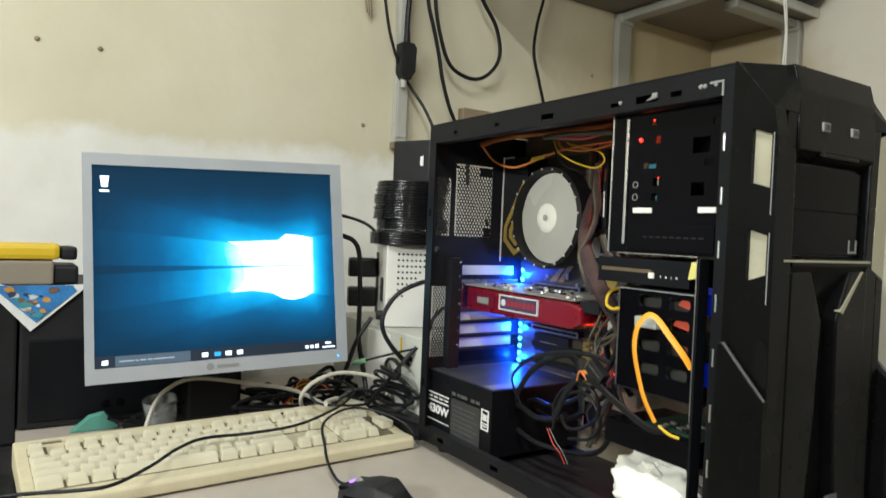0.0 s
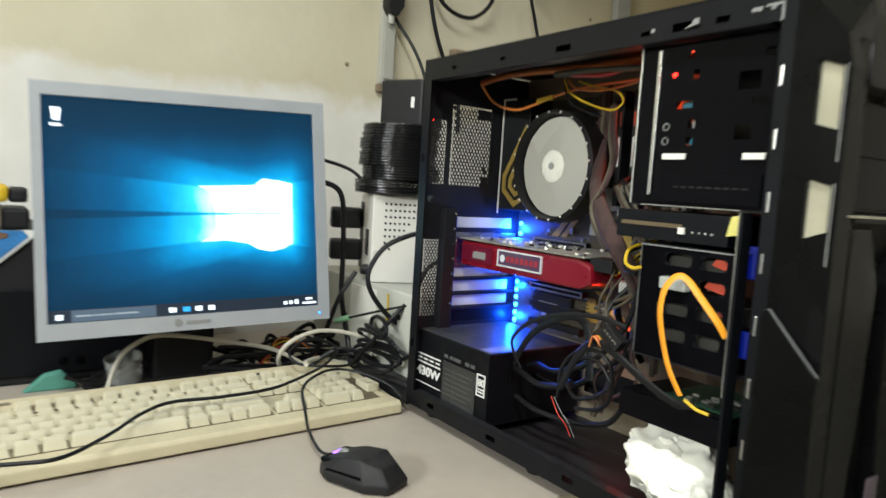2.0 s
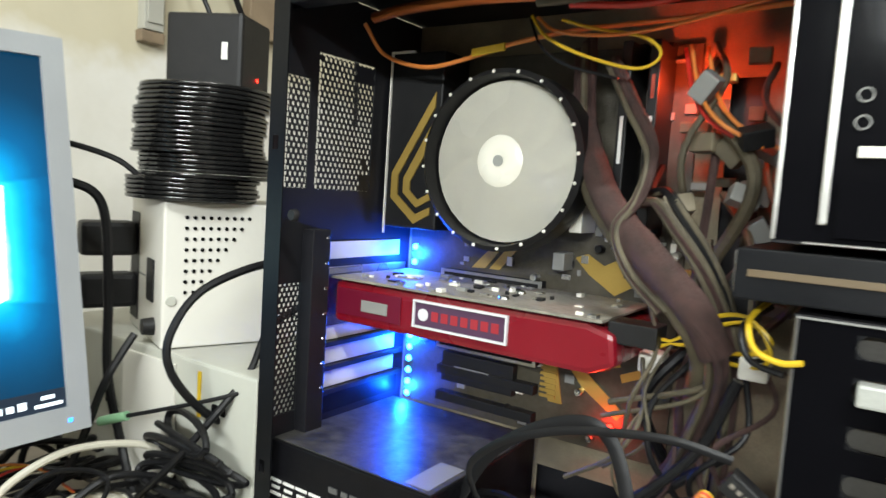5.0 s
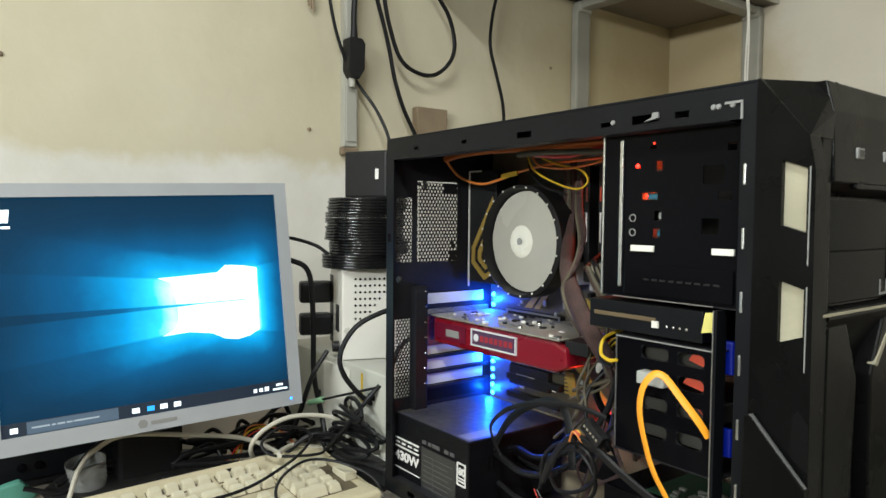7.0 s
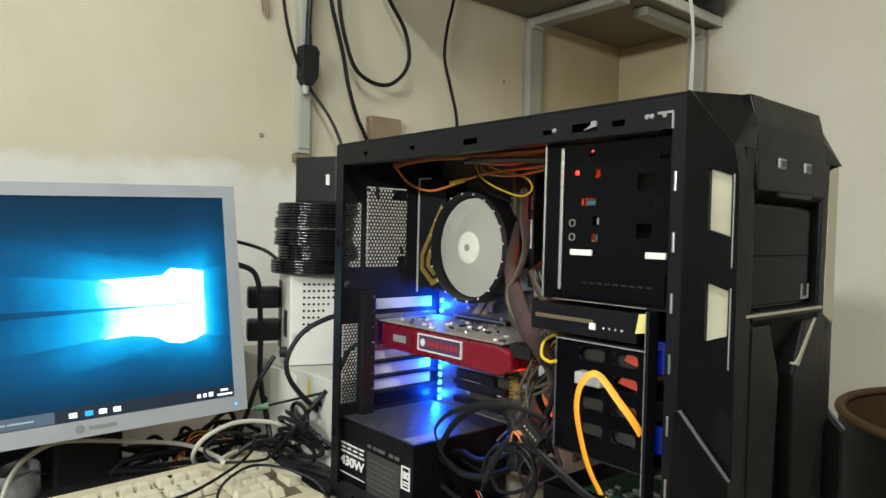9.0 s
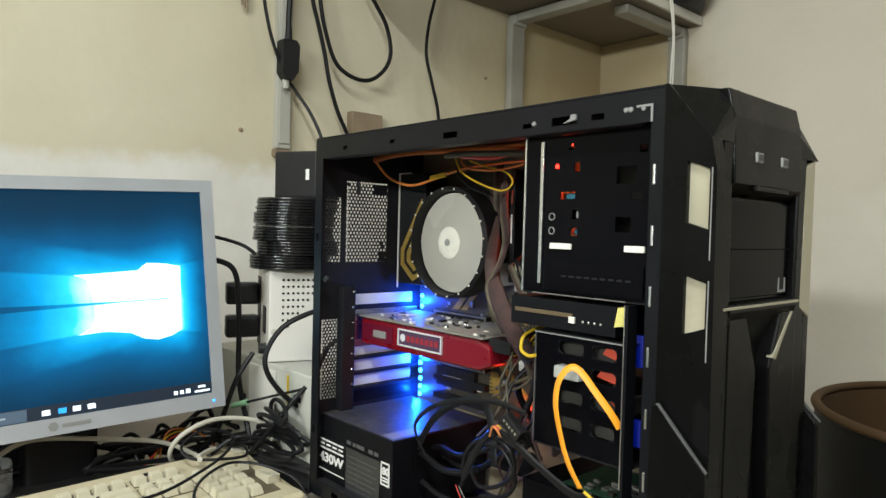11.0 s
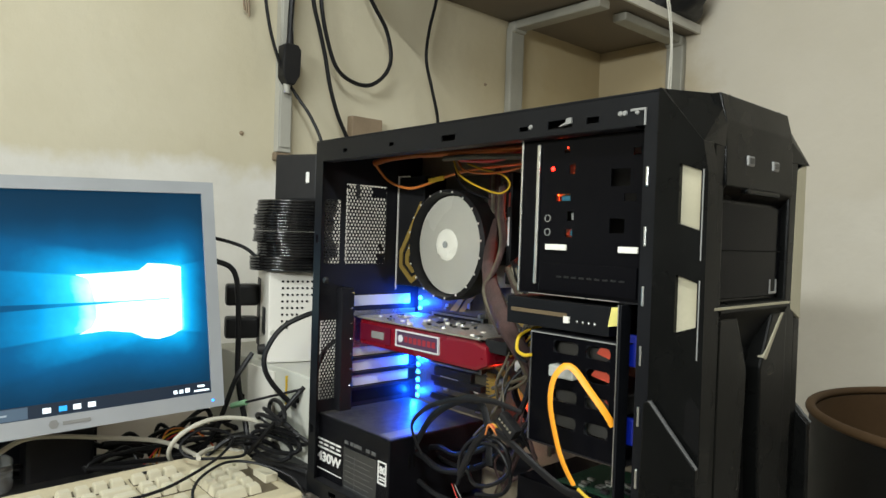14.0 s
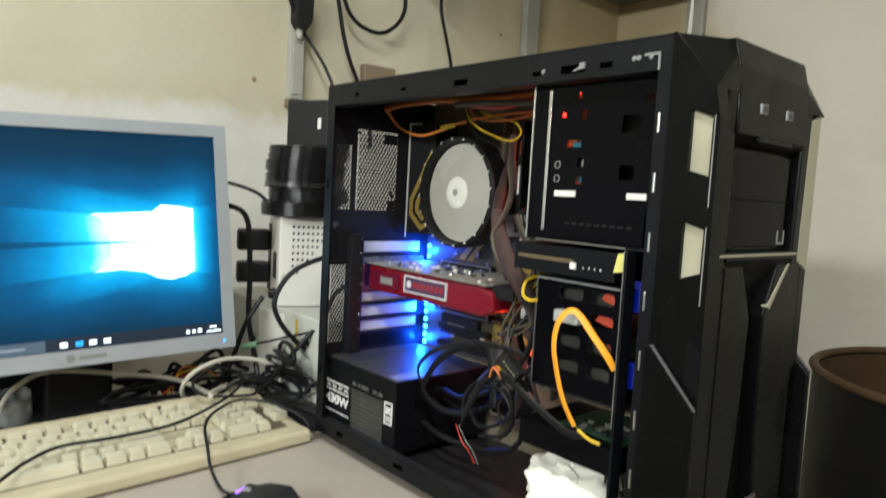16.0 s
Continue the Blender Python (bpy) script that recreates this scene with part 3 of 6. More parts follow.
for i in range(7):
    part("print_bar", box((0.066, 0.0114, 0.037 + i * 0.0062), (0.066 + (0.050 if i % 2 else 0.058), 0.0117, 0.0380 + i * 0.0062)), M_PRINT_DIM, psu)
part("print_bar", box((0.086, 0.0114, 0.034), (0.0866, 0.0117, 0.078)), M_PRINT_DIM, psu)
for x0, x1 in ((0.064, 0.072), (0.076, 0.082), (0.084, 0.099), (0.108, 0.116), (0.119, 0.127)):
    part("print_bar", box((x0, 0.0118, 0.0885), (x1, 0.0127, 0.0925)), M_PRINT_DIM, psu)
lettering("430W", 0.0160, M_PRINT, psu, pose(0.0035, 0.0127, 0.0540, 90) @ Matrix.Diagonal((1.28, 1, 1, 1)))
for x0 in (0.0040, 0.0175, 0.0310, 0.0445):
    bm = box((x0, 0.0120, 0.0800), (x0 + 0.0115, 0.0128, 0.0820))
    box((x0 + 0.0015, 0.0120, 0.0748), (x0 + 0.0100, 0.0128, 0.0768), bm=bm)
    box((x0, 0.0120, 0.0696), (x0 + 0.0115, 0.0128, 0.0716), bm=bm)
    part("name_mark", bm, M_PRINT, psu)
part("white_line", box((0.0035, 0.0120, 0.0430), (0.058, 0.0128, 0.0440)), M_PRINT, psu)
badge = part("rating_badge", sheet_with_holes("y", 0.0112, 0.0012, 0.1325, 0.1480, 0.0600, 0.0860, [(0.1340, 0.1465, 0.0615, 0.0845)]), M_PRINT, psu, "pale framed rating badge")
lettering("80", 0.0115, M_PRINT, badge, pose(0.1345, 0.0124, 0.0720, 90))
for k in range(2):
    part("badge_bar", box((0.1350, 0.0119, 0.0640 + k * 0.0032), (0.1455, 0.0126, 0.0656 + k * 0.0032)), M_PRINT, badge)
part("seal_label", box((0.126, 0.018, 0.1127), (0.146, 0.062, 0.1130)), M_PRINT_GREY, psu)
for y0 in (0.040, 0.047):
    part("front_slot", box((0.1517, y0, 0.076), (0.1523, y0 + 0.003, 0.091)), M_HOLE, psu)

# motherboard
board = part("motherboard", box((0.008, 0.1685, 0.112), (0.255, 0.1712, 0.424), 0.0006), M_PCB, tower, "black circuit board with gold stripes")
GY = 0.1672
for k, pts in enumerate((
        [(0.098, 0.266), (0.109, 0.268), (0.090, 0.244), (0.076, 0.243)], [(0.114, 0.268), (0.124, 0.268), (0.104, 0.244), (0.094, 0.244)],
        [(0.160, 0.182), (0.176, 0.182), (0.192, 0.170), (0.222, 0.146), (0.216, 0.140), (0.186, 0.160), (0.176, 0.172)],
        [(0.150, 0.172), (0.164, 0.172), (0.170, 0.142), (0.158, 0.142)],
        [(0.172, 0.262), (0.184, 0.250), (0.206, 0.236), (0.229, 0.250), (0.231, 0.262), (0.218, 0.270), (0.196, 0.258), (0.182, 0.266)],
        [(0.198, 0.184), (0.212, 0.188), (0.216, 0.182), (0.202, 0.178)], [(0.216, 0.176), (0.234, 0.184), (0.236, 0.178), (0.218, 0.170)])):
    part("gold_stripe", prism(pts, "y", GY, GY + 0.0012), M_GOLD, board)
for i in range(6):
    part("gold_bar", box((0.150, 0.1662, 0.145 + i * 0.0046), (0.164, 0.1674, 0.1475 + i * 0.0046)), M_GOLD, board)
# cover over the back sockets, with its chevrons
cover = part("socket_cover", box((0.0045, 0.1300, 0.274), (0.060, 0.1684, 0.423), 0.002), M_BLACK, board)
part("chevron", prism([(0.0540, 0.3888), (0.0120, 0.3210), (0.0120, 0.2994), (0.0380, 0.2783), (0.0540, 0.2870), (0.0540, 0.2932), (0.0390, 0.2865), (0.0190, 0.3024), (0.0190, 0.3189), (0.0540, 0.3765)], "y", 0.1285, 0.1299), M_GOLD, cover, "gold chevron")
part("chevron", prism([(0.0550, 0.3682), (0.0250, 0.3168), (0.0250, 0.3045), (0.0400, 0.2922), (0.0540, 0.2994), (0.0540, 0.3055), (0.0410, 0.2989), (0.0320, 0.3066), (0.0320, 0.3138), (0.0550, 0.3528)], "y", 0.1285, 0.1299), M_GOLD, cover, "gold chevron")
# the metal edge's glint is painted: white instead of reflecting steel
part("edge_glint", box((0.0050, 0.1280, 0.268), (0.0066, 0.1298, 0.424)), M_WHITEBOX, cover, "thin metal edge, painted white as a glint")
part("edge_glint", box((0.0068, 0.1280, 0.4222), (0.030, 0.1298, 0.4240)), M_WHITEBOX, cover, "thin metal edge, painted white as a glint")
# expansion slots and small parts on the board
for z, mat in ((0.236, M_CHROME), (0.174, M_CHROME), (0.150, M_BLACK), (0.126, M_BLACK)):
    s = part("expansion_slot", box((0.052, 0.1585, z - 0.004), (0.148, 0.1684, z + 0.004), 0.0006), M_BLACK, board)
    if mat is M_CHROME:
        part("slot_shield", sheet_with_holes("y", 0.1572, 0.001, 0.051, 0.149, z - 0.0042, z + 0.0042, [(0.054, 0.146, z - 0.0018, z + 0.0018)]), M_CHROME, s)
part("chip_cooler", box((0.056, 0.160, 0.140), (0.128, 0.1684, 0.166), 0.001), M_BLACK, board)
part("print_bar", box((0.070, 0.1592, 0.150), (0.105, 0.1599, 0.155)), M_PRINT_GREY, board)
rng = random.Random(5)
for i in range(70):
    x, z = rng.uniform(0.03, 0.25), rng.choice((rng.uniform(0.118, 0.18), rng.uniform(0.24, 0.29), rng.uniform(0.25, 0.42)))
    if 0.06 < x < 0.20 and z > 0.27:
        x = rng.uniform(0.19, 0.252)
    if i % 3 == 0:
        part("capacitor", turned([(0, 0), (0.0031, 0), (0.0033, 0.0010), (0.0033, 0.0075), (0.0028, 0.0085), (0, 0.0082)], 10, pose(x, 0.1684, z, 90)), M_CHROME if i % 2 else M_BLACK, board, "", True)
    else:
        a, b, c = rng.uniform(0.0015, 0.005), rng.uniform(0.001, 0.004), rng.uniform(0.001, 0.003)
        part("chip", box((x - a, 0.1684 - c, z - b), (x + a, 0.1684, z + b), 0.0003), rng.choice((M_BLACK, M_CHROME, M_WHITE, M_PRINT_GREY)), board)
for x in (0.204, 0.214, 0.224, 0.234):
    s = part("memory_slot", box((x - 0.003, 0.159, 0.286), (x + 0.003, 0.1684, 0.424), 0.0005), M_BLACK, board)
    part("end_latch", box((x - 0.003, 0.150, 0.278), (x + 0.003, 0.166, 0.287), 0.001), M_WHITE if x < 0.205 else M_BLACK, s)
for x in (0.214, 0.234):
    r = part("memory_module", box((x - 0.0036, 0.1285, 0.290), (x + 0.0036, 0.1588, 0.420), 0.001), M_BLACK, board, "black memory module with small print")
    part("print_bar", box((x - 0.0012, 0.1278, 0.335), (x + 0.0012, 0.1284, 0.368)), M_PRINT, r)
    part("print_bar", box((x - 0.0012, 0.1278, 0.380), (x + 0.0012, 0.1284, 0.396)), M_REDPLUG, r)
part("white_socket", box((0.176, 0.140, 0.283), (0.186, 0.1684, 0.310), 0.001), M_WHITE, board)
part("white_socket", box((0.160, 0.150, 0.252), (0.170, 0.1684, 0.266), 0.001), M_PRINT_GREY, board)
for z in (0.255, 0.241, 0.172, 0.161, 0.150, 0.139, 0.128, 0.117):
    part("blue_led", turned([(0, 0), (0.0030, 0), (0.0025, 0.0016), (0, 0.0026)], 12, pose(0.014, 0.1680, z, 90)), M_BLUE_LED, board, "lit blue indicator")
part("red_led", turned([(0, 0), (0.0026, 0), (0.0020, 0.0014), (0, 0.0020)], 10, pose(0.212, 0.1665, 0.134, 90)), M_RED_LED, board, "lit red indicator")
part("red_led", turned([(0, 0), (0.0018, 0), (0.0014, 0.001), (0, 0.0016)], 10, pose(0.252, 0.163, 0.390, 90)), M_RED_LED, board, "lit red indicator")
part("red_led", turned([(0, 0), (0.0018, 0), (0.0014, 0.001), (0, 0.0016)], 10, pose(0.268, 0.163, 0.386, 90)), M_RED_LED, board, "lit red indicator")

# processor cooler with its fan
FC = (0.130, 0.106, 0.333)
cooler = part("processor_cooler", turned([(0.0665, 0.0), (0.0680, 0.004), (0.0680, 0.030), (0.0640, 0.034), (0.0630, 0.030), (0.0630, 0.002)], 64, pose(FC[0], FC[1] + 0.030, FC[2], 90), close=True), M_BLACK, tower, "round cooler with a milky white fan in a black ring", True)
fin_mesh = bpy.data.meshes.new("cooling_fin")
bm = box((0.020, -0.0005, 0.0), (0.060, 0.0005, 0.034))
bm.to_mesh(fin_mesh)
bm.free()
fin_mesh.materials.append(M_CHROME)
for k in range(48):
    ob = under(new("cooling_fin", fin_mesh), cooler)
    ob.matrix_basis = pose(FC[0], FC[1] + 0.0645, FC[2], 90) @ pose(0, 0, 0, 0, 0, k * 7.5)
hub_bm = turned([(0, 0.0), (0.0030, -0.0003), (0.0045, 0.0006), (0.0155, 0.0006), (0.0195, -0.0016), (0.0205, -0.006), (0.0205, -0.020), (0, -0.020)], 40, pose(FC[0], FC[1] + 0.001, FC[2], 90))
rotor = part("fan_hub", hub_bm, M_FAN, cooler, "milky white hub", True)
part("hub_sticker", turned([(0, 0.0010), (0.0042, 0.0010), (0.0042, 0.0004), (0, 0.0004)], 24, pose(FC[0], FC[1] + 0.0004, FC[2], 90)), M_CLEAR, rotor)
for k in range(11):
    bm = bmesh.new()
    rows = []
    for i in range(7):
        r = 0.0195 + i * (0.0610 - 0.0195) / 6
        sweep = math.radians(30 * (i / 6) ** 1.2)
        wide = math.radians(46)
        rows.append([bm.verts.new((r * math.cos(sweep + wide * (j / 5 - 0.5)), r * math.sin(sweep + wide * (j / 5 - 0.5)), -0.002 - 0.0014 * i - 0.0010 * (j / 5) ** 1.3)) for j in range(6)])
    for a, b in zip(rows, rows[1:]):
        for j in range(5):
            bm.faces.new((a[j], a[j + 1], b[j + 1], b[j]))
    bmesh.ops.solidify(bm, geom=list(bm.faces), thickness=0.0005)
    bm.transform(pose(FC[0], FC[1], FC[2], 90) @ pose(0, 0, 0, 0, 0, k * 360 / 11))
    part("fan_blade", bm, M_BLADE, rotor, "", True)
for k in range(20):
    a = 2 * math.pi * k / 20 + 0.1
    part("ring_stud", turned([(0, 0.0014), (0.0012, 0.001), (0.0014, 0), (0, 0)], 8, pose(FC[0] + 0.0655 * math.cos(a), FC[1] - 0.0038, FC[2] + 0.0655 * math.sin(a), 90)), M_WHITE, cooler, "tiny white stud")

# graphics card
gpu = part("graphics_card", prism([(0.010, 0.198), (0.010, 0.231), (0.225, 0.231), (0.243, 0.226), (0.246, 0.206), (0.228, 0.198)], "y", 0.067, 0.164, 0.004), M_RED, tower, "long red graphics card with a framed badge")
backplate = part("circuit_board", box((0.008, 0.064, 0.2325), (0.236, 0.166, 0.2345), 0.0004), M_PCB_TOP, gpu, "dusty grey circuit board")
rng = random.Random(11)
for i in range(60):
    x, y = rng.uniform(0.02, 0.23), rng.uniform(0.068, 0.155)
    a, b, c = rng.uniform(0.001, 0.004), rng.uniform(0.001, 0.004), rng.uniform(0.0008, 0.003)
    part("chip", box((x - a, y - b, 0.2345), (x + a, y + b, 0.2345 + c), 0.0003), rng.choice((M_CHROME, M_BLACK, M_PRINT_GREY, M_WHITE)), backplate)
for x, y in ((0.09, 0.12), (0.15, 0.12), (0.155, 0.085), (0.228, 0.070)):
    part("board_screw", turned([(0, 0), (0.0042, 0), (0.0034, 0.002), (0, 0.0026)], 12, pose(x, y, 0.2345)), M_CHROME, backplate)
part("card_bracket", box((0.0032, 0.060, 0.192), (0.0046, 0.166, 0.240), 0.0004), M_CHROME, gpu, "bare steel bracket")
part("dark_band", box((0.014, 0.0655, 0.205), (0.078, 0.0668, 0.226), 0.0004), surface("dark_red_band", (0.12, 0.005, 0.02), 0.35, bump=0.02), gpu)
part("pale_window", box((0.040, 0.0645, 0.210), (0.066, 0.0654, 0.219), 0.0003), M_PRINT_GREY, gpu, "pale grey window")
plate = part("badge_frame", sheet_with_holes("y", 0.0640, 0.0026, 0.0905, 0.1700, 0.2065, 0.2270, [(0.0921, 0.1684, 0.2081, 0.2254)]), M_BADGE_RIM, gpu, "bright metal badge frame")
part("badge_field", box((0.0922, 0.0654, 0.2082), (0.1683, 0.0665, 0.2253)), M_BADGE_FIELD, plate)
for i in range(7):
    part("badge_bar", box((0.107 + i * 0.0084, 0.0650, 0.2130), (0.1130 + i * 0.0084, 0.0653, 0.2200)), M_DULLRED, plate)
part("badge_emblem", turned([(0, 0.0004), (0.0046, 0.0004), (0.0046, 0), (0, 0)], 16, pose(0.0995, 0.0653, 0.2165, 90)), M_BADGE_RIM, plate)
part("power_plug", box((0.237, 0.072, 0.220), (0.268, 0.094, 0.234), 0.001), M_BLACK, gpu)

# drive bays
bay_holes = [(0.380, 0.386, 0.418, 0.421), (0.386, 0.392, 0.400, 0.408), (0.372, 0.388, 0.377, 0.383), (0.385, 0.392, 0.360, 0.368), (0.384, 0.391, 0.346, 0.353), (0.428, 0.446, 0.388, 0.402), (0.441, 0.452, 0.376, 0.382), (0.428, 0.442, 0.350, 0.362), (0.448, 0.455, 0.412, 0.418)]
bay = part("drive_bay", sheet_with_holes("y", 0.0140, 0.001, 0.333, 0.4652, 0.296, 0.431, bay_holes), M_GLOSS, tower, "black drive bay with round and square holes")
part("bay_back", box((0.335, 0.135, 0.296), (0.457, 0.137, 0.431)), M_STEEL_IN, bay)
part("bay_side", sheet_with_holes("x", 0.3352, 0.001, 0.0305, 0.134, 0.297, 0.430, [(0.05, 0.11, 0.31, 0.355), (0.05, 0.11, 0.375, 0.42)]), M_DUSTY, bay, "dusty folded side")
part("bay_edge", box((0.3325, 0.0128, 0.296), (0.3345, 0.030, 0.4325), 0.0004), M_CHROME, bay, "bright folded edge")
part("bay_edge", box((0.3515, 0.0118, 0.304), (0.3550, 0.0138, 0.427), 0.0006), M_CHROME, bay, "bright folded edge")
part("bay_floor", box((0.333, 0.0152, 0.2945), (0.457, 0.137, 0.2958)), M_STEEL_IN, bay)
part("bay_lip", box((0.346, 0.0126, 0.2950), (0.440, 0.0136, 0.2958)), M_CHROME, bay, "bright folded edge")
for x0, x1 in ((0.364, 0.3865), (0.438, 0.456)):
    part("white_clip", box((x0, 0.0118, 0.3345), (x1, 0.0138, 0.3395), 0.0004), M_WHITE, bay, "white plastic drive clip")
for z in (0.362, 0.350):
    part("ring_mark", turned([(0.0033, 0), (0.0033, 0.0008), (0.0026, 0.0008), (0.0026, 0)], 18, pose(0.3645, 0.0139, z, 90), close=True), M_PRINT_GREY, bay)
for z in (0.321, 0.308):
    part("bay_screw", turned([(0, 0), (0.0016, 0), (0.0012, 0.001), (0, 0.0012)], 10, pose(0.363, 0.0139, z, 90)), M_CHROME, bay)
optical = part("optical_drive", box((0.358, 0.0118, 0.2985), (0.456, 0.0136, 0.3235), 0.0006), M_GLOSS, bay)
for i in range(9):
    part("print_bar", box((0.378 + i * 0.0078, 0.0113, 0.311), (0.383 + i * 0.0078, 0.0117, 0.3125)), M_BLACK, optical)
part("blue_plug", box((0.374, 0.020, 0.3775), (0.387, 0.034, 0.3825), 0.0008), M_BLUEPLUG, bay)
part("blue_plug", box((0.385, 0.020, 0.361), (0.392, 0.030, 0.3675), 0.0008), M_CLEAR, bay)
part("blue_plug", box((0.384, 0.020, 0.347), (0.391, 0.030, 0.3525), 0.0008), M_BLUEPLUG, bay)
part("red_plug", box((0.386, 0.022, 0.400), (0.392, 0.030, 0.4045), 0.0006), M_REDPLUG, bay)
part("red_led", turned([(0, 0), (0.0020, 0), (0.0016, 0.001), (0, 0.0016)], 12, pose(0.3685, 0.0139, 0.405, 90)), M_RED_LED, bay, "lit red indicator")
part("red_led", turned([(0, 0), (0.0010, 0), (0.0008, 0.0006), (0, 0.0008)], 10, pose(0.384, 0.0139, 0.4225, 90)), glow("dim_red_led", (1.0, 0.05, 0.02), 2.5), bay, "dim red indicator")
# drive above the cage
drive = part("hard_drive", box((0.318, 0.016, 0.2655), (0.430, 0.118, 0.2905), 0.001), M_STEEL_BLACK, tower, "flat black drive with a brown label strip")
part("label_strip", box((0.324, 0.0148, 0.2770), (0.388, 0.0156, 0.2805), 0.0002), surface("brown_strip", (0.12, 0.085, 0.045), 0.5, bump=0.1), drive)
part("connector_plate", box((0.3162, 0.024, 0.2675), (0.3178, 0.112, 0.2885), 0.0004), M_CHROME, drive, "bare metal connector end")
part("connector", box((0.3120, 0.040, 0.2690), (0.3160, 0.085, 0.2760), 0.0006), M_BLACK, drive)
part("white_pad", box((0.385, 0.0140, 0.2725), (0.391, 0.0156, 0.2780)), M_WHITE, drive)
for i in range(4):
    part("drive_screw", turned([(0, 0), (0.0012, 0), (0, 0.0008)], 8, pose(0.398 + i * 0.006, 0.0159, 0.2745, 90)), M_CHROME, drive)
part("yellow_sticker", prism([(0.4310, 0.2745), (0.4340, 0.2905), (0.4430, 0.2915), (0.4435, 0.2740), (0.4390, 0.2760)], "y", 0.0125, 0.0132), M_STICKER, tower, "torn yellow paper sticker")
part("cage_post", box((0.4450, 0.006, 0.040), (0.4475, 0.020, 0.294), 0.0006), M_STEEL_BLACK, tower, "black cage post")
part("post_edge", box((0.4446, 0.0052, 0.150), (0.4454, 0.0058, 0.294)), M_CHROME, tower, "thin bright edge")
# drive cage with long round-ended slots
cage_slots = [(x0, x1, z - 0.0055, z + 0.0055) for z in (0.2505, 0.2310, 0.2085, 0.1860) for x0, x1 in ((0.372, 0.399), (0.407, 0.431))]
cage = part("drive_cage", sheet_with_holes("y", 0.018, 0.001, 0.348, 0.444, 0.163, 0.2605, cage_slots), M_GLOSS, tower, "black drive cage with long slots")
for u0, u1, v0, v1 in cage_slots:
    # a plate that rounds off the slot's ends
    bm, r, zc = bmesh.new(), (v1 - v0) / 2, (v0 + v1) / 2
    arc = [math.radians(a) for a in range(-90, 91, 15)]
    ends = ([(u1 - r + r * math.cos(a), zc + r * math.sin(a)) for a in arc], [(u0 + r - r * math.cos(a), zc + r * math.sin(a)) for a in arc])
    for pts, u in zip(ends, (u1, u0)):
        for (xa, za), (xb, zb) in zip(pts, pts[1:]):
            bm.faces.new([bm.verts.new((x, 0.0184, z)) for x, z in ((xa, za), (xb, zb), (u, zb), (u, za))])
            bm.faces.new([bm.verts.new((x, y, z)) for x, y, z in ((xa, 0.0184, za), (xb, 0.0184, zb), (xb, 0.0205, zb), (xa, 0.0205, za))])
    part("slot_end", bm, M_STEEL_BLACK, cage)
part("cage_side", sheet_with_holes("x", 0.3462, 0.0015, 0.0192, 0.120, 0.1635, 0.2600, [(0.04, 0.10, 0.172, 0.200), (0.04, 0.10, 0.214, 0.250)]), M_DUSTY, cage)
part("cage_lip", box((0.347, 0.0170, 0.2600), (0.444, 0.0179, 0.2610)), M_PRINT_GREY, cage, "thin edge line in paler grey")
part("cage_lip", box((0.3470, 0.0170, 0.1635), (0.3479, 0.0179, 0.2598)), M_PRINT_DIM, cage, "thin edge line in paler grey")
part("cage_top", box((0.346, 0.018, 0.2607), (0.444, 0.120, 0.2618)), M_STEEL_IN, cage)
part("cage_floor", box((0.346, 0.018, 0.1615), (0.444, 0.120, 0.1626)), M_STEEL_IN, cage)
part("white_plug", box((0.374, 0.010, 0.2250), (0.400, 0.022, 0.2355), 0.0015), M_CLEAR, cage, "cloudy white cable plug")
for z, x0, x1 in ((0.2505, 0.414, 0.430), (0.2310, 0.409, 0.431), (0.2120, 0.423, 0.431)):
    part("red_bracket", prism([(x0, z - 0.001), (x0 + 0.004, z + 0.005), (x1, z + 0.004), (x1 - 0.001, z - 0.005)], "y", 0.0225, 0.030, 0.001), M_REDPLUG, cage, "red-orange drive bracket")
for z in (0.186, 0.2085, 0.2505):
    part("drive_side", box((0.360, 0.028, z - 0.008), (0.438, 0.112, z + 0.008), 0.0015), M_DRIVE_DULL, cage, "dull grey drive inside the cage")
part("green_board", box((0.372, 0.030, 0.128), (0.442, 0.100, 0.1295), 0.0003), M_GREEN, tower, "bare green circuit board")
part("lower_drive", box((0.338, 0.016, 0.104), (0.442, 0.105, 0.1275), 0.001), M_GLOSS, tower, "black drive lying under the cage")
rng = random.Random(3)
for i in range(16):
    x, y = rng.uniform(0.378, 0.438), rng.uniform(0.034, 0.07)
    part("chip", box((x - 0.003, y - 0.002, 0.1295), (x + 0.003, y + 0.002, 0.1315), 0.0003), rng.choice((M_BLACK, M_CHROME)), tower)

# cables in the tower
def wire(points, r, mat, label="", flat=1.0, seg=8, lump=0.0, name="cable"):
    return part(name, tube(points, r, seg, 8, flat, None, lump), mat, tower, label, True)


wire([(0.411, 0.002, 0.142), (0.402, -0.002, 0.160), (0.396, -0.004, 0.178), (0.392, -0.008, 0.205), (0.393, -0.008, 0.224), (0.398, -0.006, 0.2355), (0.404, -0.003, 0.2400), (0.411, 0.000, 0.236), (0.423, 0.003, 0.222), (0.434, 0.007, 0.208), (0.440, 0.012, 0.196)], 0.0008, M_ORANGE, "flat orange data cable", 3.7)
wire([(0.413, 0.005, 0.139), (0.424, 0.006, 0.134), (0.434, 0.008, 0.1325)], 0.0015, M_YELLOW, "yellow wire end")
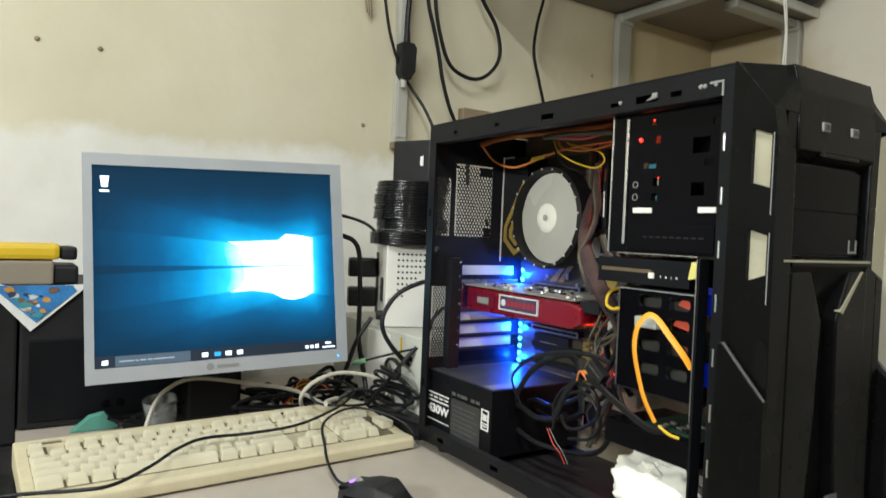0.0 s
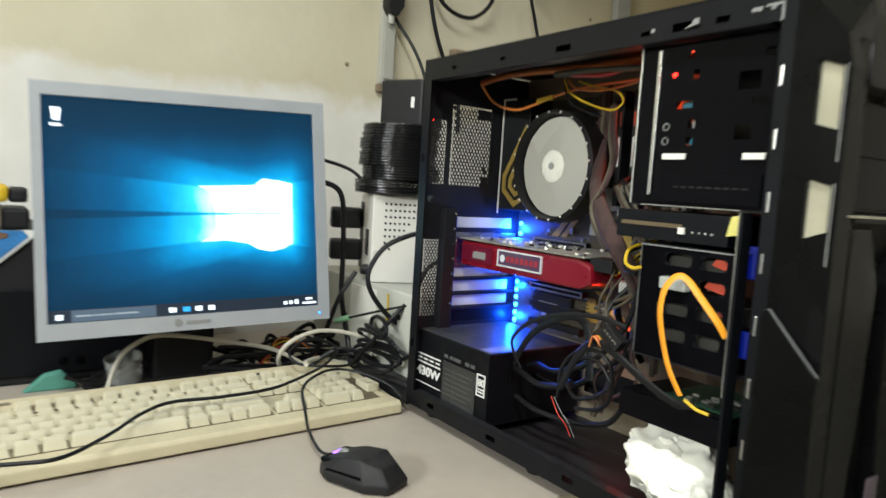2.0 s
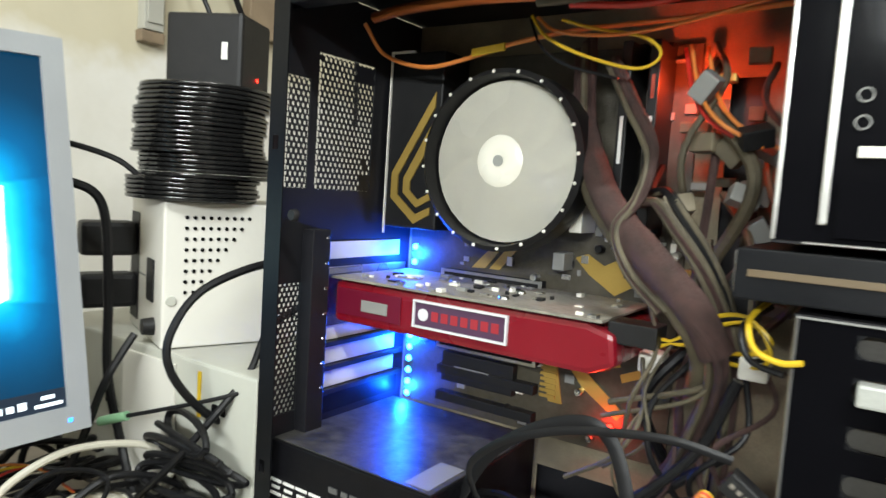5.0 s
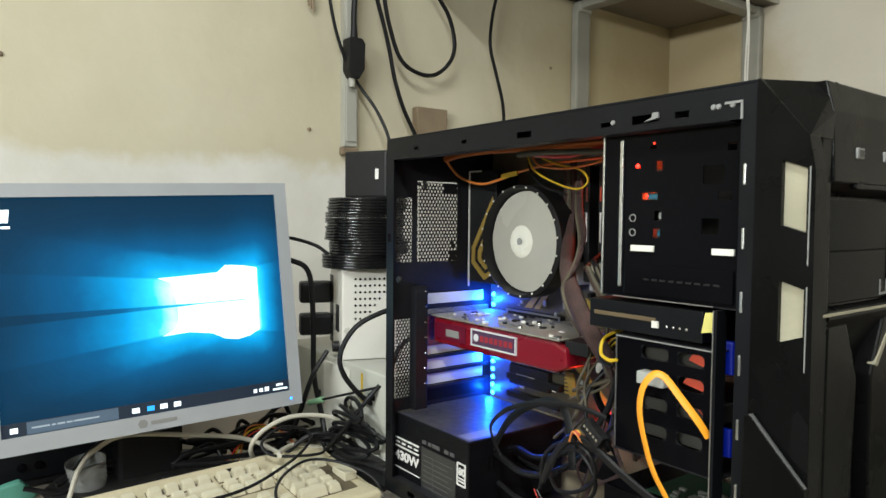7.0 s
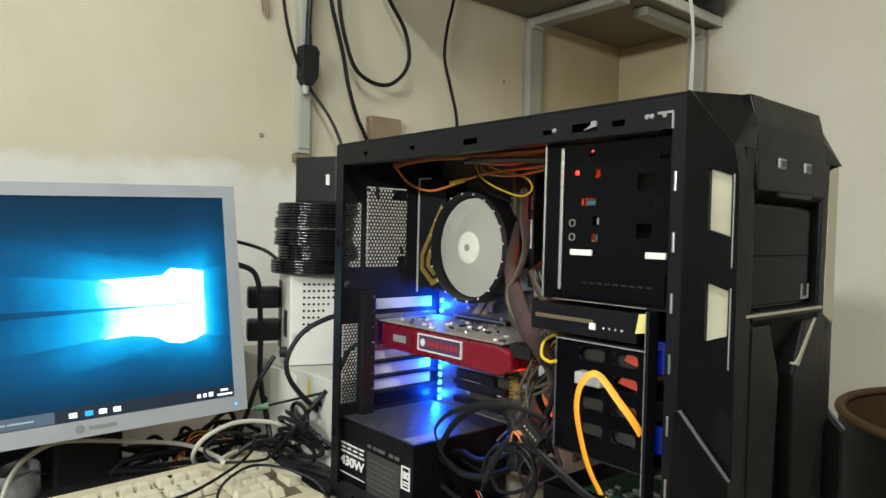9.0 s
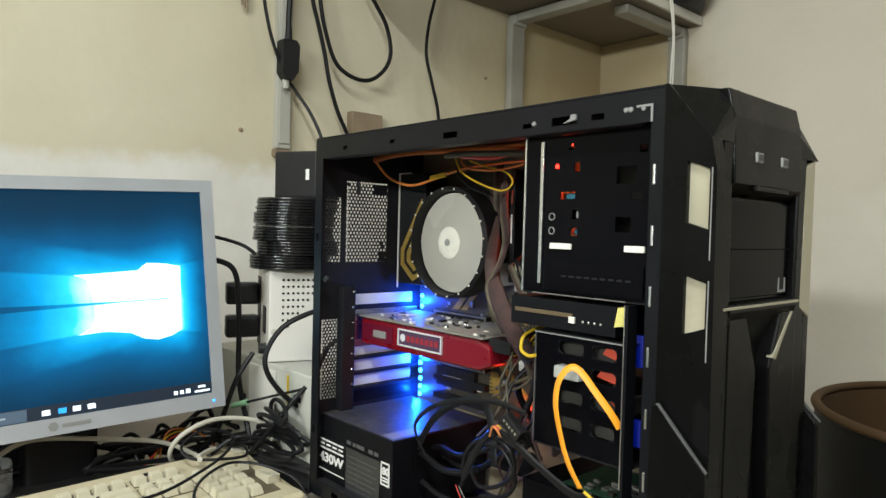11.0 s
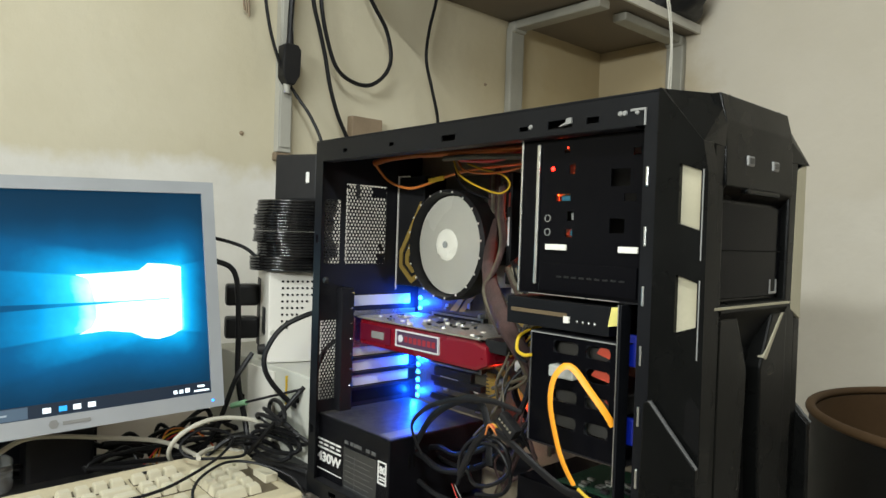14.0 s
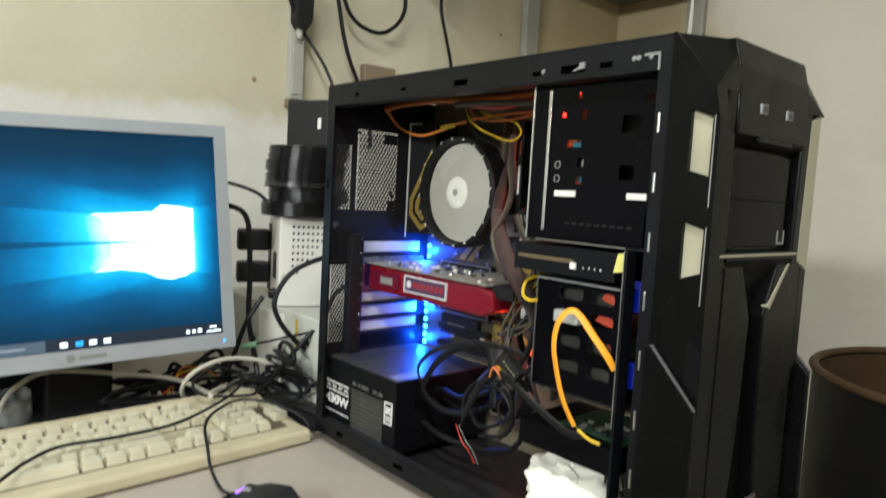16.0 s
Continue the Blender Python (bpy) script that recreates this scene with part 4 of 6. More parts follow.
# main braided bundle from the top down to the card and on below
def bundle(points, count, r, spread, mats, label, seed):
    """Several thin wires that run together and twist a little."""
    rg = random.Random(seed)
    for k in range(count):
        a0, rad = rg.uniform(0, 6.28), spread * math.sqrt(rg.uniform(0.02, 1))
        pts = []
        for i, p in enumerate(points):
            a = a0 + 0.25 * i
            pts.append((p[0] + rad * math.cos(a), p[1] + 0.6 * rad * math.sin(a), p[2] + rad * math.sin(a + 0.8)))
        wire(pts, r * rg.uniform(0.8, 1.2), mats[k % len(mats)], label)


MAIN = [(0.178, 0.140, 0.424), (0.186, 0.132, 0.360), (0.206, 0.108, 0.330), (0.229, 0.082, 0.305), (0.262, 0.060, 0.278), (0.294, 0.046, 0.252), (0.306, 0.056, 0.228), (0.300, 0.080, 0.195), (0.282, 0.10, 0.150), (0.262, 0.10, 0.110), (0.240, 0.10, 0.060)]
bundle(MAIN, 9, 0.0026, 0.0062, (M_SLEEVE, M_CABLE_GREY, M_SLEEVE, M_SLEEVE), "brown braided wires in a thick bundle", 1)
wire(MAIN[1:7], 0.0068, M_SLEEVE, "thick brown braided sleeve", 1.5, 12, 0.12)
wire([(p[0] - 0.010, p[1] + 0.012, p[2] - 0.004) for p in MAIN[1:8]], 0.0062, M_CABLE_GREY, "thick dusty braided sleeve", 1.3, 12, 0.12)
bundle([(0.236, 0.145, 0.330), (0.244, 0.10, 0.312), (0.258, 0.085, 0.312), (0.272, 0.078, 0.298), (0.292, 0.080, 0.270), (0.306, 0.085, 0.235), (0.308, 0.10, 0.19), (0.302, 0.11, 0.12)], 7, 0.0024, 0.0052, (M_CABLE_GREY, M_CABLE, M_CABLE_GREY, M_SLEEVE), "dusty black wires in a bundle", 2)
bundle([(0.205, 0.125, 0.405), (0.232, 0.095, 0.370), (0.252, 0.078, 0.340), (0.250, 0.070, 0.312), (0.240, 0.066, 0.292), (0.252, 0.062, 0.268), (0.276, 0.056, 0.248)], 5, 0.0024, 0.0036, (M_SLEEVE, M_CABLE_GREY), "brown braided wires in a bundle", 3)
wire([(0.150, 0.05, 0.098), (0.165, 0.055, 0.128), (0.182, 0.058, 0.146), (0.208, 0.060, 0.162), (0.234, 0.060, 0.170), (0.250, 0.060, 0.162), (0.262, 0.055, 0.140), (0.270, 0.05, 0.11)], 0.0009, M_CABLE, "flat black cable", 5.0)
wire([(0.182, 0.034, 0.102), (0.172, 0.031, 0.118), (0.169, 0.030, 0.134), (0.188, 0.030, 0.153), (0.214, 0.030, 0.166), (0.244, 0.030, 0.1755), (0.290, 0.032, 0.182), (0.323, 0.036, 0.178)], 0.0008, M_CABLE, "flat black cable", 3.2)
wire([(0.255, 0.022, 0.100), (0.258, 0.020, 0.122), (0.274, 0.018, 0.142), (0.300, 0.016, 0.153), (0.320, 0.018, 0.146), (0.322, 0.022, 0.124), (0.302, 0.022, 0.106), (0.276, 0.024, 0.098), (0.258, 0.03, 0.106)], 0.0020, M_CABLE, "coiled dusty cable", 1.0, 8, 0.1)
wire([(0.240, 0.035, 0.085), (0.248, 0.035, 0.112), (0.268, 0.036, 0.134), (0.294, 0.036, 0.136), (0.310, 0.038, 0.112), (0.296, 0.04, 0.090), (0.262, 0.04, 0.080)], 0.0020, M_CABLE, "coiled black cable", 1.0, 8)
wire([(0.268, 0.010, 0.108), (0.288, 0.006, 0.140), (0.304, 0.004, 0.158), (0.316, 0.002, 0.165)], 0.0026, M_CABLE, "dusty drive power lead", 1.5)
wire([(0.322, 0.002, 0.166), (0.345, 0.002, 0.158), (0.370, 0.003, 0.146), (0.403, 0.004, 0.134), (0.420, 0.008, 0.136)], 0.0024, M_CABLE, "dusty drive power lead", 1.6)
for k, mat in enumerate((M_ORWIRE, M_REDWIRE, M_ORWIRE, M_YELLOW)):
    wire([(0.310, 0.001 + k * 0.0018, 0.160), (0.317, -0.002 + k * 0.0018, 0.171), (0.325, 0.001 + k * 0.0018, 0.163)], 0.0010, mat, "bare coloured wires")
part("lead_plug", box((-0.012, -0.005, -0.006), (0.012, 0.005, 0.006), 0.0012, pose(0.336, 0.004, 0.174, 0, 35, 0)), M_BLACK, tower, "black drive power plug")
for k in range(5):
    part("plug_pin", box((-0.0012, -0.0062, -0.0012), (0.0012, -0.0052, 0.0012), 0, pose(0.336, 0.004, 0.174, 0, 35, 0) @ pose(-0.008 + k * 0.004, 0, 0.001)), M_CHROME, tower)
for k in range(3):
    wire([(0.262, 0.085, 0.226 - k * 0.004), (0.284, 0.080, 0.226 + k * 0.003), (0.300, 0.075, 0.240 + k * 0.003), (0.318, 0.072, 0.246 + k * 0.001), (0.330, 0.070, 0.238 - k * 0.002), (0.325, 0.075, 0.229 - k * 0.004), (0.296, 0.082, 0.223 - k * 0.002)], 0.0014, M_YELLOW if k != 1 else M_CABLE, "yellow and black power wires")
part("white_plug", box((0.246, 0.110, 0.196), (0.262, 0.128, 0.210), 0.002), M_WHITE, tower)
part("white_plug", box((0.314, 0.075, 0.212), (0.330, 0.090, 0.226), 0.002), M_WHITE, tower)
wire([(0.249, 0.018, 0.092), (0.262, 0.016, 0.078), (0.271, 0.018, 0.070), (0.276, 0.022, 0.058)], 0.0005, M_REDWIRE, "thin red wire")
wire([(0.252, 0.019, 0.092), (0.265, 0.018, 0.080), (0.273, 0.020, 0.072), (0.279, 0.024, 0.058)], 0.0004, M_PRINT_GREY, "thin white wire")
wire([(0.135, 0.060, 0.090), (0.165, 0.050, 0.092), (0.200, 0.045, 0.088), (0.235, 0.045, 0.095), (0.255, 0.04, 0.105)], 0.0038, M_CABLE, "dusty black cable bundle")
wire([(0.136, 0.075, 0.088), (0.170, 0.070, 0.100), (0.212, 0.060, 0.104), (0.262, 0.060, 0.128), (0.300, 0.060, 0.17), (0.318, 0.058, 0.215)], 0.0032, M_CABLE, "dusty black cable bundle", 1.0, 8, 0.12)
wire([(0.137, 0.090, 0.080), (0.180, 0.085, 0.078), (0.225, 0.080, 0.090), (0.275, 0.085, 0.13), (0.31, 0.09, 0.16)], 0.0034, M_CABLE, "dusty black cable bundle", 1.0, 8, 0.12)
wire([(0.16, 0.05, 0.062), (0.20, 0.045, 0.058), (0.25, 0.05, 0.060), (0.30, 0.045, 0.075), (0.325, 0.04, 0.10)], 0.0030, M_CABLE, "black cable", 1.0, 8)
# thin wires along the top
wire([(0.015, 0.08, 0.436), (0.022, 0.098, 0.415), (0.060, 0.102, 0.404), (0.100, 0.100, 0.408), (0.140, 0.098, 0.416), (0.190, 0.098, 0.422), (0.245, 0.10, 0.424), (0.325, 0.09, 0.425)], 0.0017, M_ORWIRE, "thin orange-brown wire")
wire([(0.158, 0.090, 0.432), (0.172, 0.086, 0.416), (0.200, 0.085, 0.402), (0.236, 0.086, 0.392), (0.250, 0.088, 0.400), (0.238, 0.090, 0.412), (0.205, 0.092, 0.420), (0.180, 0.092, 0.428)], 0.0011, M_YELLOW, "thin yellow wire")
wire([(0.160, 0.095, 0.432), (0.178, 0.090, 0.420), (0.215, 0.09, 0.415), (0.255, 0.09, 0.418), (0.32, 0.08, 0.428)], 0.0013, M_ORWIRE, "thin orange-brown wire")
wire([(0.155, 0.093, 0.432), (0.168, 0.088, 0.410), (0.190, 0.085, 0.396), (0.225, 0.085, 0.386)], 0.0010, M_CABLE, "thin black wire")
wire([(0.200, 0.06, 0.428), (0.250, 0.06, 0.424), (0.300, 0.055, 0.430), (0.330, 0.05, 0.428)], 0.0022, M_REDWIRE, "red wire")
wire([(0.180, 0.055, 0.430), (0.240, 0.05, 0.428), (0.330, 0.05, 0.422)], 0.0030, M_CABLE_GREY, "dusty cable")
for dx, dy in ((0.266, 0.12), (0.272, 0.11), (0.280, 0.12)):
    wire([(dx - 0.01, dy, 0.41), (dx, dy - 0.01, 0.38), (dx + 0.015, dy - 0.02, 0.36), (dx + 0.04, dy - 0.015, 0.345)], 0.0013, M_ORWIRE if dx > 0.27 else M_REDWIRE, "thin coloured wire")
# orange light along a heatsink edge, put into the bar's colour
part("orange_lit_bar", tube([(0.040, 0.062, 0.4340), (0.075, 0.060, 0.4375), (0.130, 0.060, 0.4385), (0.190, 0.060, 0.4360), (0.260, 0.058, 0.4345), (0.330, 0.055, 0.4330)], 0.0040, 10), M_ORANGE_LIT, tower, "bar under the top panel, coloured as if lit orange", True)
part("yellow_tag", box((-0.014, -0.001, -0.0028), (0.014, 0.001, 0.0028), 0.0006, pose(0.121, 0.096, 0.4125, 0, -6, 0)), M_YELLOW, tower, "yellow cable tag")
rng = random.Random(8)
for i in range(9):
    x, z = rng.uniform(0.262, 0.325), rng.uniform(0.285, 0.385)
    part("loose_plug", box((-0.009, -0.006, -0.006), (0.009, 0.006, 0.006), 0.0012, pose(x, rng.uniform(0.09, 0.15), z, rng.uniform(-40, 40), rng.uniform(-60, 60), rng.uniform(-40, 40))), rng.choice((M_BLACK, M_CABLE_GREY, M_DUSTY, M_DUSTY, M_PRINT_GREY)), tower, "loose dusty cable plug")
for i in range(8):
    x, z = rng.uniform(0.26, 0.31), rng.uniform(0.20, 0.38)
    wire([(x, 0.15, z + 0.05), (x + rng.uniform(0, 0.03), 0.12, z + 0.02), (x + rng.uniform(-0.01, 0.04), 0.10, z - 0.03), (x + rng.uniform(-0.02, 0.02), 0.13, z - 0.09)], rng.uniform(0.0018, 0.0045), rng.choice((M_CABLE_GREY, M_CABLE_GREY, M_CABLE, M_SLEEVE)), "dusty black cable")

rng = random.Random(17)
for i in range(26):
    x, z, y = rng.uniform(0.256, 0.330), rng.uniform(0.19, 0.42), rng.uniform(0.135, 0.168)
    a = rng.uniform(0.003, 0.010)
    part("board_piece", box((x - a, y - 0.004, z - rng.uniform(0.002, 0.008)), (x + a, y + 0.004, z + 0.003), 0.0008), rng.choice((M_DUSTY, M_DUSTY, M_PRINT_GREY, M_GOLD, M_CABLE_GREY)), tower, "small dusty fitting")
for i in range(12):
    x, z = rng.uniform(0.25, 0.32), rng.uniform(0.10, 0.22)
    wire([(x, 0.09, z + 0.06), (x + rng.uniform(-0.02, 0.02), 0.075, z + 0.03), (x + rng.uniform(-0.03, 0.02), 0.07, z), (x + rng.uniform(-0.05, 0.0), 0.085, z - 0.03)], rng.uniform(0.0010, 0.0022), rng.choice((M_CABLE_GREY, M_CABLE_GREY, M_SLEEVE, M_CABLE)), "dusty thin cable")
wire([(0.330, 0.060, 0.262), (0.325, 0.030, 0.254), (0.330, 0.018, 0.242), (0.342, 0.014, 0.238), (0.352, 0.012, 0.240)], 0.0016, M_YELLOW, "yellow power wire")
wire([(0.330, 0.062, 0.258), (0.322, 0.030, 0.250), (0.328, 0.020, 0.236), (0.344, 0.016, 0.232)], 0.0016, M_CABLE, "black power wire")

# front bezel
bm = prism([(0.4782, B), (0.4782, 0.4575), (0.4800, 0.4575), (0.4970, 0.4367), (0.4970, B)], "y", -0.003, 0.012)
prism([(0.4970, 0.401), (0.4970, 0.4367), (0.5135, 0.4166), (0.5135, 0.395)], "y", -0.003, 0.012, bm=bm)
prism([(0.4970, 0.321), (0.4970, 0.358), (0.5135, 0.353), (0.5135, 0.316)], "y", -0.003, 0.012, bm=bm)
prism([(0.4970, B), (0.4970, 0.279), (0.5135, 0.285), (0.5135, B)], "y", -0.003, 0.012, bm=bm)
prism([(0.5135, B), (0.5135, 0.4166), (0.5140, 0.4160), (0.5185, 0.394), (0.5200, 0.19), (0.5150, B)], "y", -0.003, 0.012, bm=bm)
part("bezel_cheek", bm, M_BEZEL, tower, "side cheek of the black front with two windows")
part("bezel_cheek", prism([(0.4782, B), (0.4782, 0.4575), (0.4800, 0.4575), (0.5100, 0.416), (0.5100, 0.19), (0.5060, B)], "y", W - 0.009, W + 0.004, 0.0008), M_BEZEL, tower, "side cheek of the black front")
for z0, z1 in ((0.352, 0.402), (0.272, 0.322)):
    part("silver_inset", box((0.490, 0.0010, z0), (0.5130, 0.0040, z1), 0.0005), M_SILVER, tower, "pale silver plastic inset")
part("silver_inset", prism([(0.166, 0.290), (0.170, 0.410), (0.190, 0.418), (0.189, 0.280)], "x", 0.509, 0.5125, 0.001), M_SILVER, tower, "pale silver strip down the front")
# flat dark panel laid on the cheek, painting the shade of a recess
part("cheek_recess_shade", prism([(0.508, 0.205), (0.509, 0.232), (0.513, 0.236), (0.5195, 0.228), (0.5200, 0.196)], "y", -0.0042, -0.0031), M_HOLE, tower, "dark patch painted as a shaded recess in the cheek")
# highlight along the worn front edge of the cheek, painted as pale strips
for z0, z1 in ((0.332, 0.396), (0.262, 0.318)):
    part("worn_highlight", box((0.5150, -0.0037, z0), (0.5158, -0.0031, z1)), M_PRINT_GREY, tower, "thin worn edge, painted pale as a highlight")
bez = part("bezel_front", prism([(0.4785, 0.4570), (0.507, 0.4570), (0.512, 0.436), (0.514, 0.388), (0.509, 0.382), (0.5045, 0.378), (0.5045, 0.300), (0.513, 0.2985), (0.5135, 0.293), (0.500, 0.262), (0.498, B), (0.4785, B)], "y", 0.034, 0.158, 0.0012), M_BEZEL, tower, "sloped black plastic front with two ports")
for sgn, y0 in ((1, 0.0), (-1, W)):
    bm = bmesh.new()
    for x, y, z in ((0.4785, -0.0022, 0.4573), (0.5140, -0.0022, 0.4164), (0.507, 0.050, 0.4572), (0.4785, 0.050, 0.4572), (0.4785, -0.0022, 0.416), (0.5125, 0.034, 0.416), (0.4785, 0.050, 0.416), (0.512, 0.040, 0.436)):
        bm.verts.new((x, y0 + sgn * y, z))
    bmesh.ops.convex_hull(bm, input=bm.verts)
    part("bezel_corner", bm, M_BEZEL, tower, "chamfered top corner")
    part("bezel_pillar", prism([(0.012, B), (0.034, B), (0.044, 0.15), (0.036, 0.29), (0.034, 0.418), (0.018, 0.418), (0.014, 0.29)] if sgn > 0 else [(W - 0.012, B), (W - 0.034, B), (W - 0.044, 0.15), (W - 0.036, 0.29), (W - 0.034, 0.418), (W - 0.018, 0.418), (W - 0.014, 0.29)], "x", 0.4784, 0.5122, 0.002), M_BEZEL, tower)
    ys = (-0.0085, -0.0032) if sgn > 0 else (W + 0.0045, W + 0.012)
    fin = part("bezel_fin", prism([(0.474, B), (0.478, 0.226), (0.483, 0.2275), (0.520, 0.187), (0.522, B)], "y", *ys, 0.0012), M_BEZEL, tower, "angled lower fin of the front")
    # highlight on the fin's upper edge, painted as a grey line
    part("fin_highlight", prism([(0.4815, 0.2274), (0.4835, 0.2282), (0.5212, 0.1878), (0.5205, 0.1870)], "y", *((ys[0] + 0.0002, ys[0] + 0.0022) if sgn > 0 else (ys[1] - 0.002, ys[1])), ), M_PRINT_DIM, fin, "thin edge line in paler grey")
part("bay_door", box((0.5047, 0.040, 0.302), (0.5072, 0.152, 0.376), 0.001), M_GLOSS, bez)
for z in (0.339,):
    part("door_seam", box((0.5073, 0.041, z), (0.5077, 0.151, z + 0.001)), M_HOLE, bez)
part("port_block", box((0.5105, 0.066, 0.3835), (0.5152, 0.128, 0.3875), 0.0015), M_BEZEL, bez)
for y in (0.0735, 0.1200):
    port = part("port", box((0.5105, y - 0.0058, 0.4050), (0.5148, y + 0.0058, 0.4130), 0.0012), M_PRINT_GREY, bez, "bright metal port")
    part("port_slot", box((0.5149, y - 0.0036, 0.4068), (0.5152, y + 0.0036, 0.4112)), M_LABEL, port)
part("silver_line", box((0.5130, 0.018, 0.2955), (0.5150, 0.158, 0.2975), 0.0004), M_SILVER, bez, "thin silver line across the front")
part("silver_slash", prism([(0.143, 0.286), (0.148, 0.288), (0.116, 0.251), (0.111, 0.253)], "x", 0.509, 0.5142), M_SILVER, bez, "slanted silver strip")
part("grille_mark", sheet_with_holes("x", 0.5073, 0.0006, 0.132, 0.146, 0.304, 0.314, [(0.134, 0.144, 0.306, 0.316)]), M_PRINT_GREY, bez)
for sgn, c in ((1, 0.034), (-1, 0.158)):
    part("front_wing", prism([(c, 0.288), (c + sgn * 0.030, 0.288), (c + sgn * 0.050, 0.245), (c + sgn * 0.046, 0.16), (c + sgn * 0.030, B), (c, B)], "x", 0.4985, 0.513, 0.002), M_BEZEL, bez)
# plain dark sheet that paints the shade of the central recess
part("front_recess_shade", box((0.4982, 0.075, 0.03), (0.5005, 0.117, 0.24), 0.001), M_HOLE, bez)
part("front_badge", box((0.5132, 0.103, 0.064), (0.5145, 0.123, 0.092), 0.001), M_BADGE, bez, "small faded badge")
part("blue_led", turned([(0, 0), (0.0012, 0), (0, 0.0012)], 10, pose(0.5008, 0.076, 0.197, 0, 90, 0)), glow("dim_blue_led", (0.02, 0.06, 1.0), 3.0), bez, "dim blue indicator")

# crumpled bag in the bottom of the tower
bag = thing("plastic_bag", (0.385, 0.06, 0.016), "crumpled white plastic bag lying in the open tower", "bag")
bm = bmesh.new()
bmesh.ops.create_icosphere(bm, subdivisions=5, radius=1.0)
rng = random.Random(12)
folds = [(Vector((rng.gauss(0, 1), rng.gauss(0, 1), rng.gauss(0, 1))).normalized(), rng.uniform(0.62, 1.0)) for k in range(46)]
for v in bm.verts:
    p = v.co.copy()
    # flat facets pulled over one another, with sharp creases between them
    k = min(d / max(0.25, p.dot(n)) for n, d in folds)
    k = min(k, 1.25) - 0.16 * abs(noise.noise(p * 2.2 + Vector((5, 5, 5)))) + 0.05 * noise.cell(p * 3.0)
    v.co = Vector((0.381 + p.x * 0.062 * k, 0.050 + p.y * 0.046 * k, max(0.0165, 0.056 + p.z * 0.050 * k)))
part("film", bm, M_TISSUE, bag, "", True)
part("torn_flap", prism([(0.345, 0.030), (0.350, 0.062), (0.366, 0.074), (0.384, 0.060), (0.378, 0.034)], "y", 0.0145, 0.0160, 0.0005, pose(0, 0, 0, 6, 0, 4)), M_TISSUE, bag)

# ---- monitor ----
# a 17-inch panel, turned, tilted and leaning a little on its stand
MS = 0.948
MX, MZ, MN = Vector((0.0687, 0.9970, 0.0356)), Vector((-0.1286, -0.0266, 0.9913)), Vector((0.9893, -0.0727, 0.1264))
MM = Matrix.Translation((-0.1608, -0.4107, 0.0892)) @ Matrix((MX, -MN, MZ)).transposed().to_4x4() @ Matrix.Scale(MS, 4)
MW, MH = 0.381, 0.325
monitor = thing("monitor", (-0.27, -0.23, 0.0), "silver flat-panel monitor showing a bright blue desktop, on the table", "monitor")
SX0, SX1, SZ0, SZ1 = 0.012, 0.364, 0.021, 0.308
rim = part("screen_frame", bmesh.new(), M_MON, monitor)
bm = sheet_with_holes("y", 0.0, 0.018, 0.0, MW, 0.0, MH, [(SX0, SX1, SZ0, SZ1)])
bmesh.ops.bevel(bm, geom=[e for e in bm.edges if e.calc_face_angle(0) > 1.0], offset=0.002, segments=2, affect="EDGES")
bm.transform(MM)
bmesh.ops.recalc_face_normals(bm, faces=bm.faces)
bm.to_mesh(rim.data)
bm.free()
part("back_shell", prism([(0.018, 0.002), (0.055, 0.05), (0.06, 0.26), (0.018, MH - 0.002)], "x", 0.004, MW - 0.004, 0.003, MM), M_BLACK, monitor, "dark back shell")
screen = part("screen", box((0, 0, 0), (SX1 - SX0, 0.002, SZ1 - SZ0)), M_SCREEN, monitor, "lit screen with a bright window on dark blue")
screen.matrix_parent_inverse = monitor.matrix_basis.inverted() @ MM @ pose(SX0, 0.004, SZ0)


def on_screen(name, lo, hi, mat, y=-0.0006):
    ob = link(name, box((lo[0], y, lo[1]), (hi[0], y + 0.0004, hi[1])), mat)
    ob.parent = screen
    return ob


for name, pts in (("window_pane", [(0.206, 0.1402), (0.237, 0.1390), (0.3168, 0.1389), (0.3183, 0.182), (0.300, 0.1862), (0.274, 0.1885), (0.262, 0.179), (0.215, 0.1772), (0.184, 0.1765), (0.199, 0.170), (0.203, 0.158)]),
                  ("window_pane", [(0.207, 0.1356), (0.237, 0.1370), (0.3168, 0.1376), (0.3155, 0.0938), (0.302, 0.0868), (0.284, 0.0832), (0.266, 0.0865), (0.250, 0.0955), (0.220, 0.1005), (0.186, 0.0990), (0.201, 0.106), (0.207, 0.118)])):
    ob = link(name, prism(pts, "y", -0.0006, -0.0002), M_LOGO)
    ob.parent = screen
SW, TB = SX1 - SX0, 0.0165
on_screen("taskbar", (0, 0), (SW, TB), M_TASKBAR)
on_screen("search_field", (0.026, 0.001), (0.126, TB - 0.001), M_SEARCH, -0.0010)
for x0, x1 in ((0.031, 0.050), (0.052, 0.056), (0.058, 0.066), (0.068, 0.074), (0.076, 0.104)):
    on_screen("search_text", (x0, 0.0072), (x1, 0.0092), M_TEXT, -0.0014)
for x, w, mat in ((0.009, 0.008, M_ICON), (0.142, 0.009, M_ICON), (0.160, 0.009, M_ICON_BLUE), (0.176, 0.009, M_ICON), (0.193, 0.009, M_ICON), (0.300, 0.005, M_ICON), (0.308, 0.005, M_ICON), (0.316, 0.006, M_ICON)):
    on_screen("taskbar_icon", (x, 0.0045), (x + w, 0.0045 + min(w, 0.0064)), mat, -0.0010)
on_screen("clock_bar", (0.333, 0.0095), (0.343, 0.0125), M_ICON, -0.0010)
on_screen("clock_bar", (0.328, 0.0035), (0.349, 0.0062), M_ICON, -0.0010)
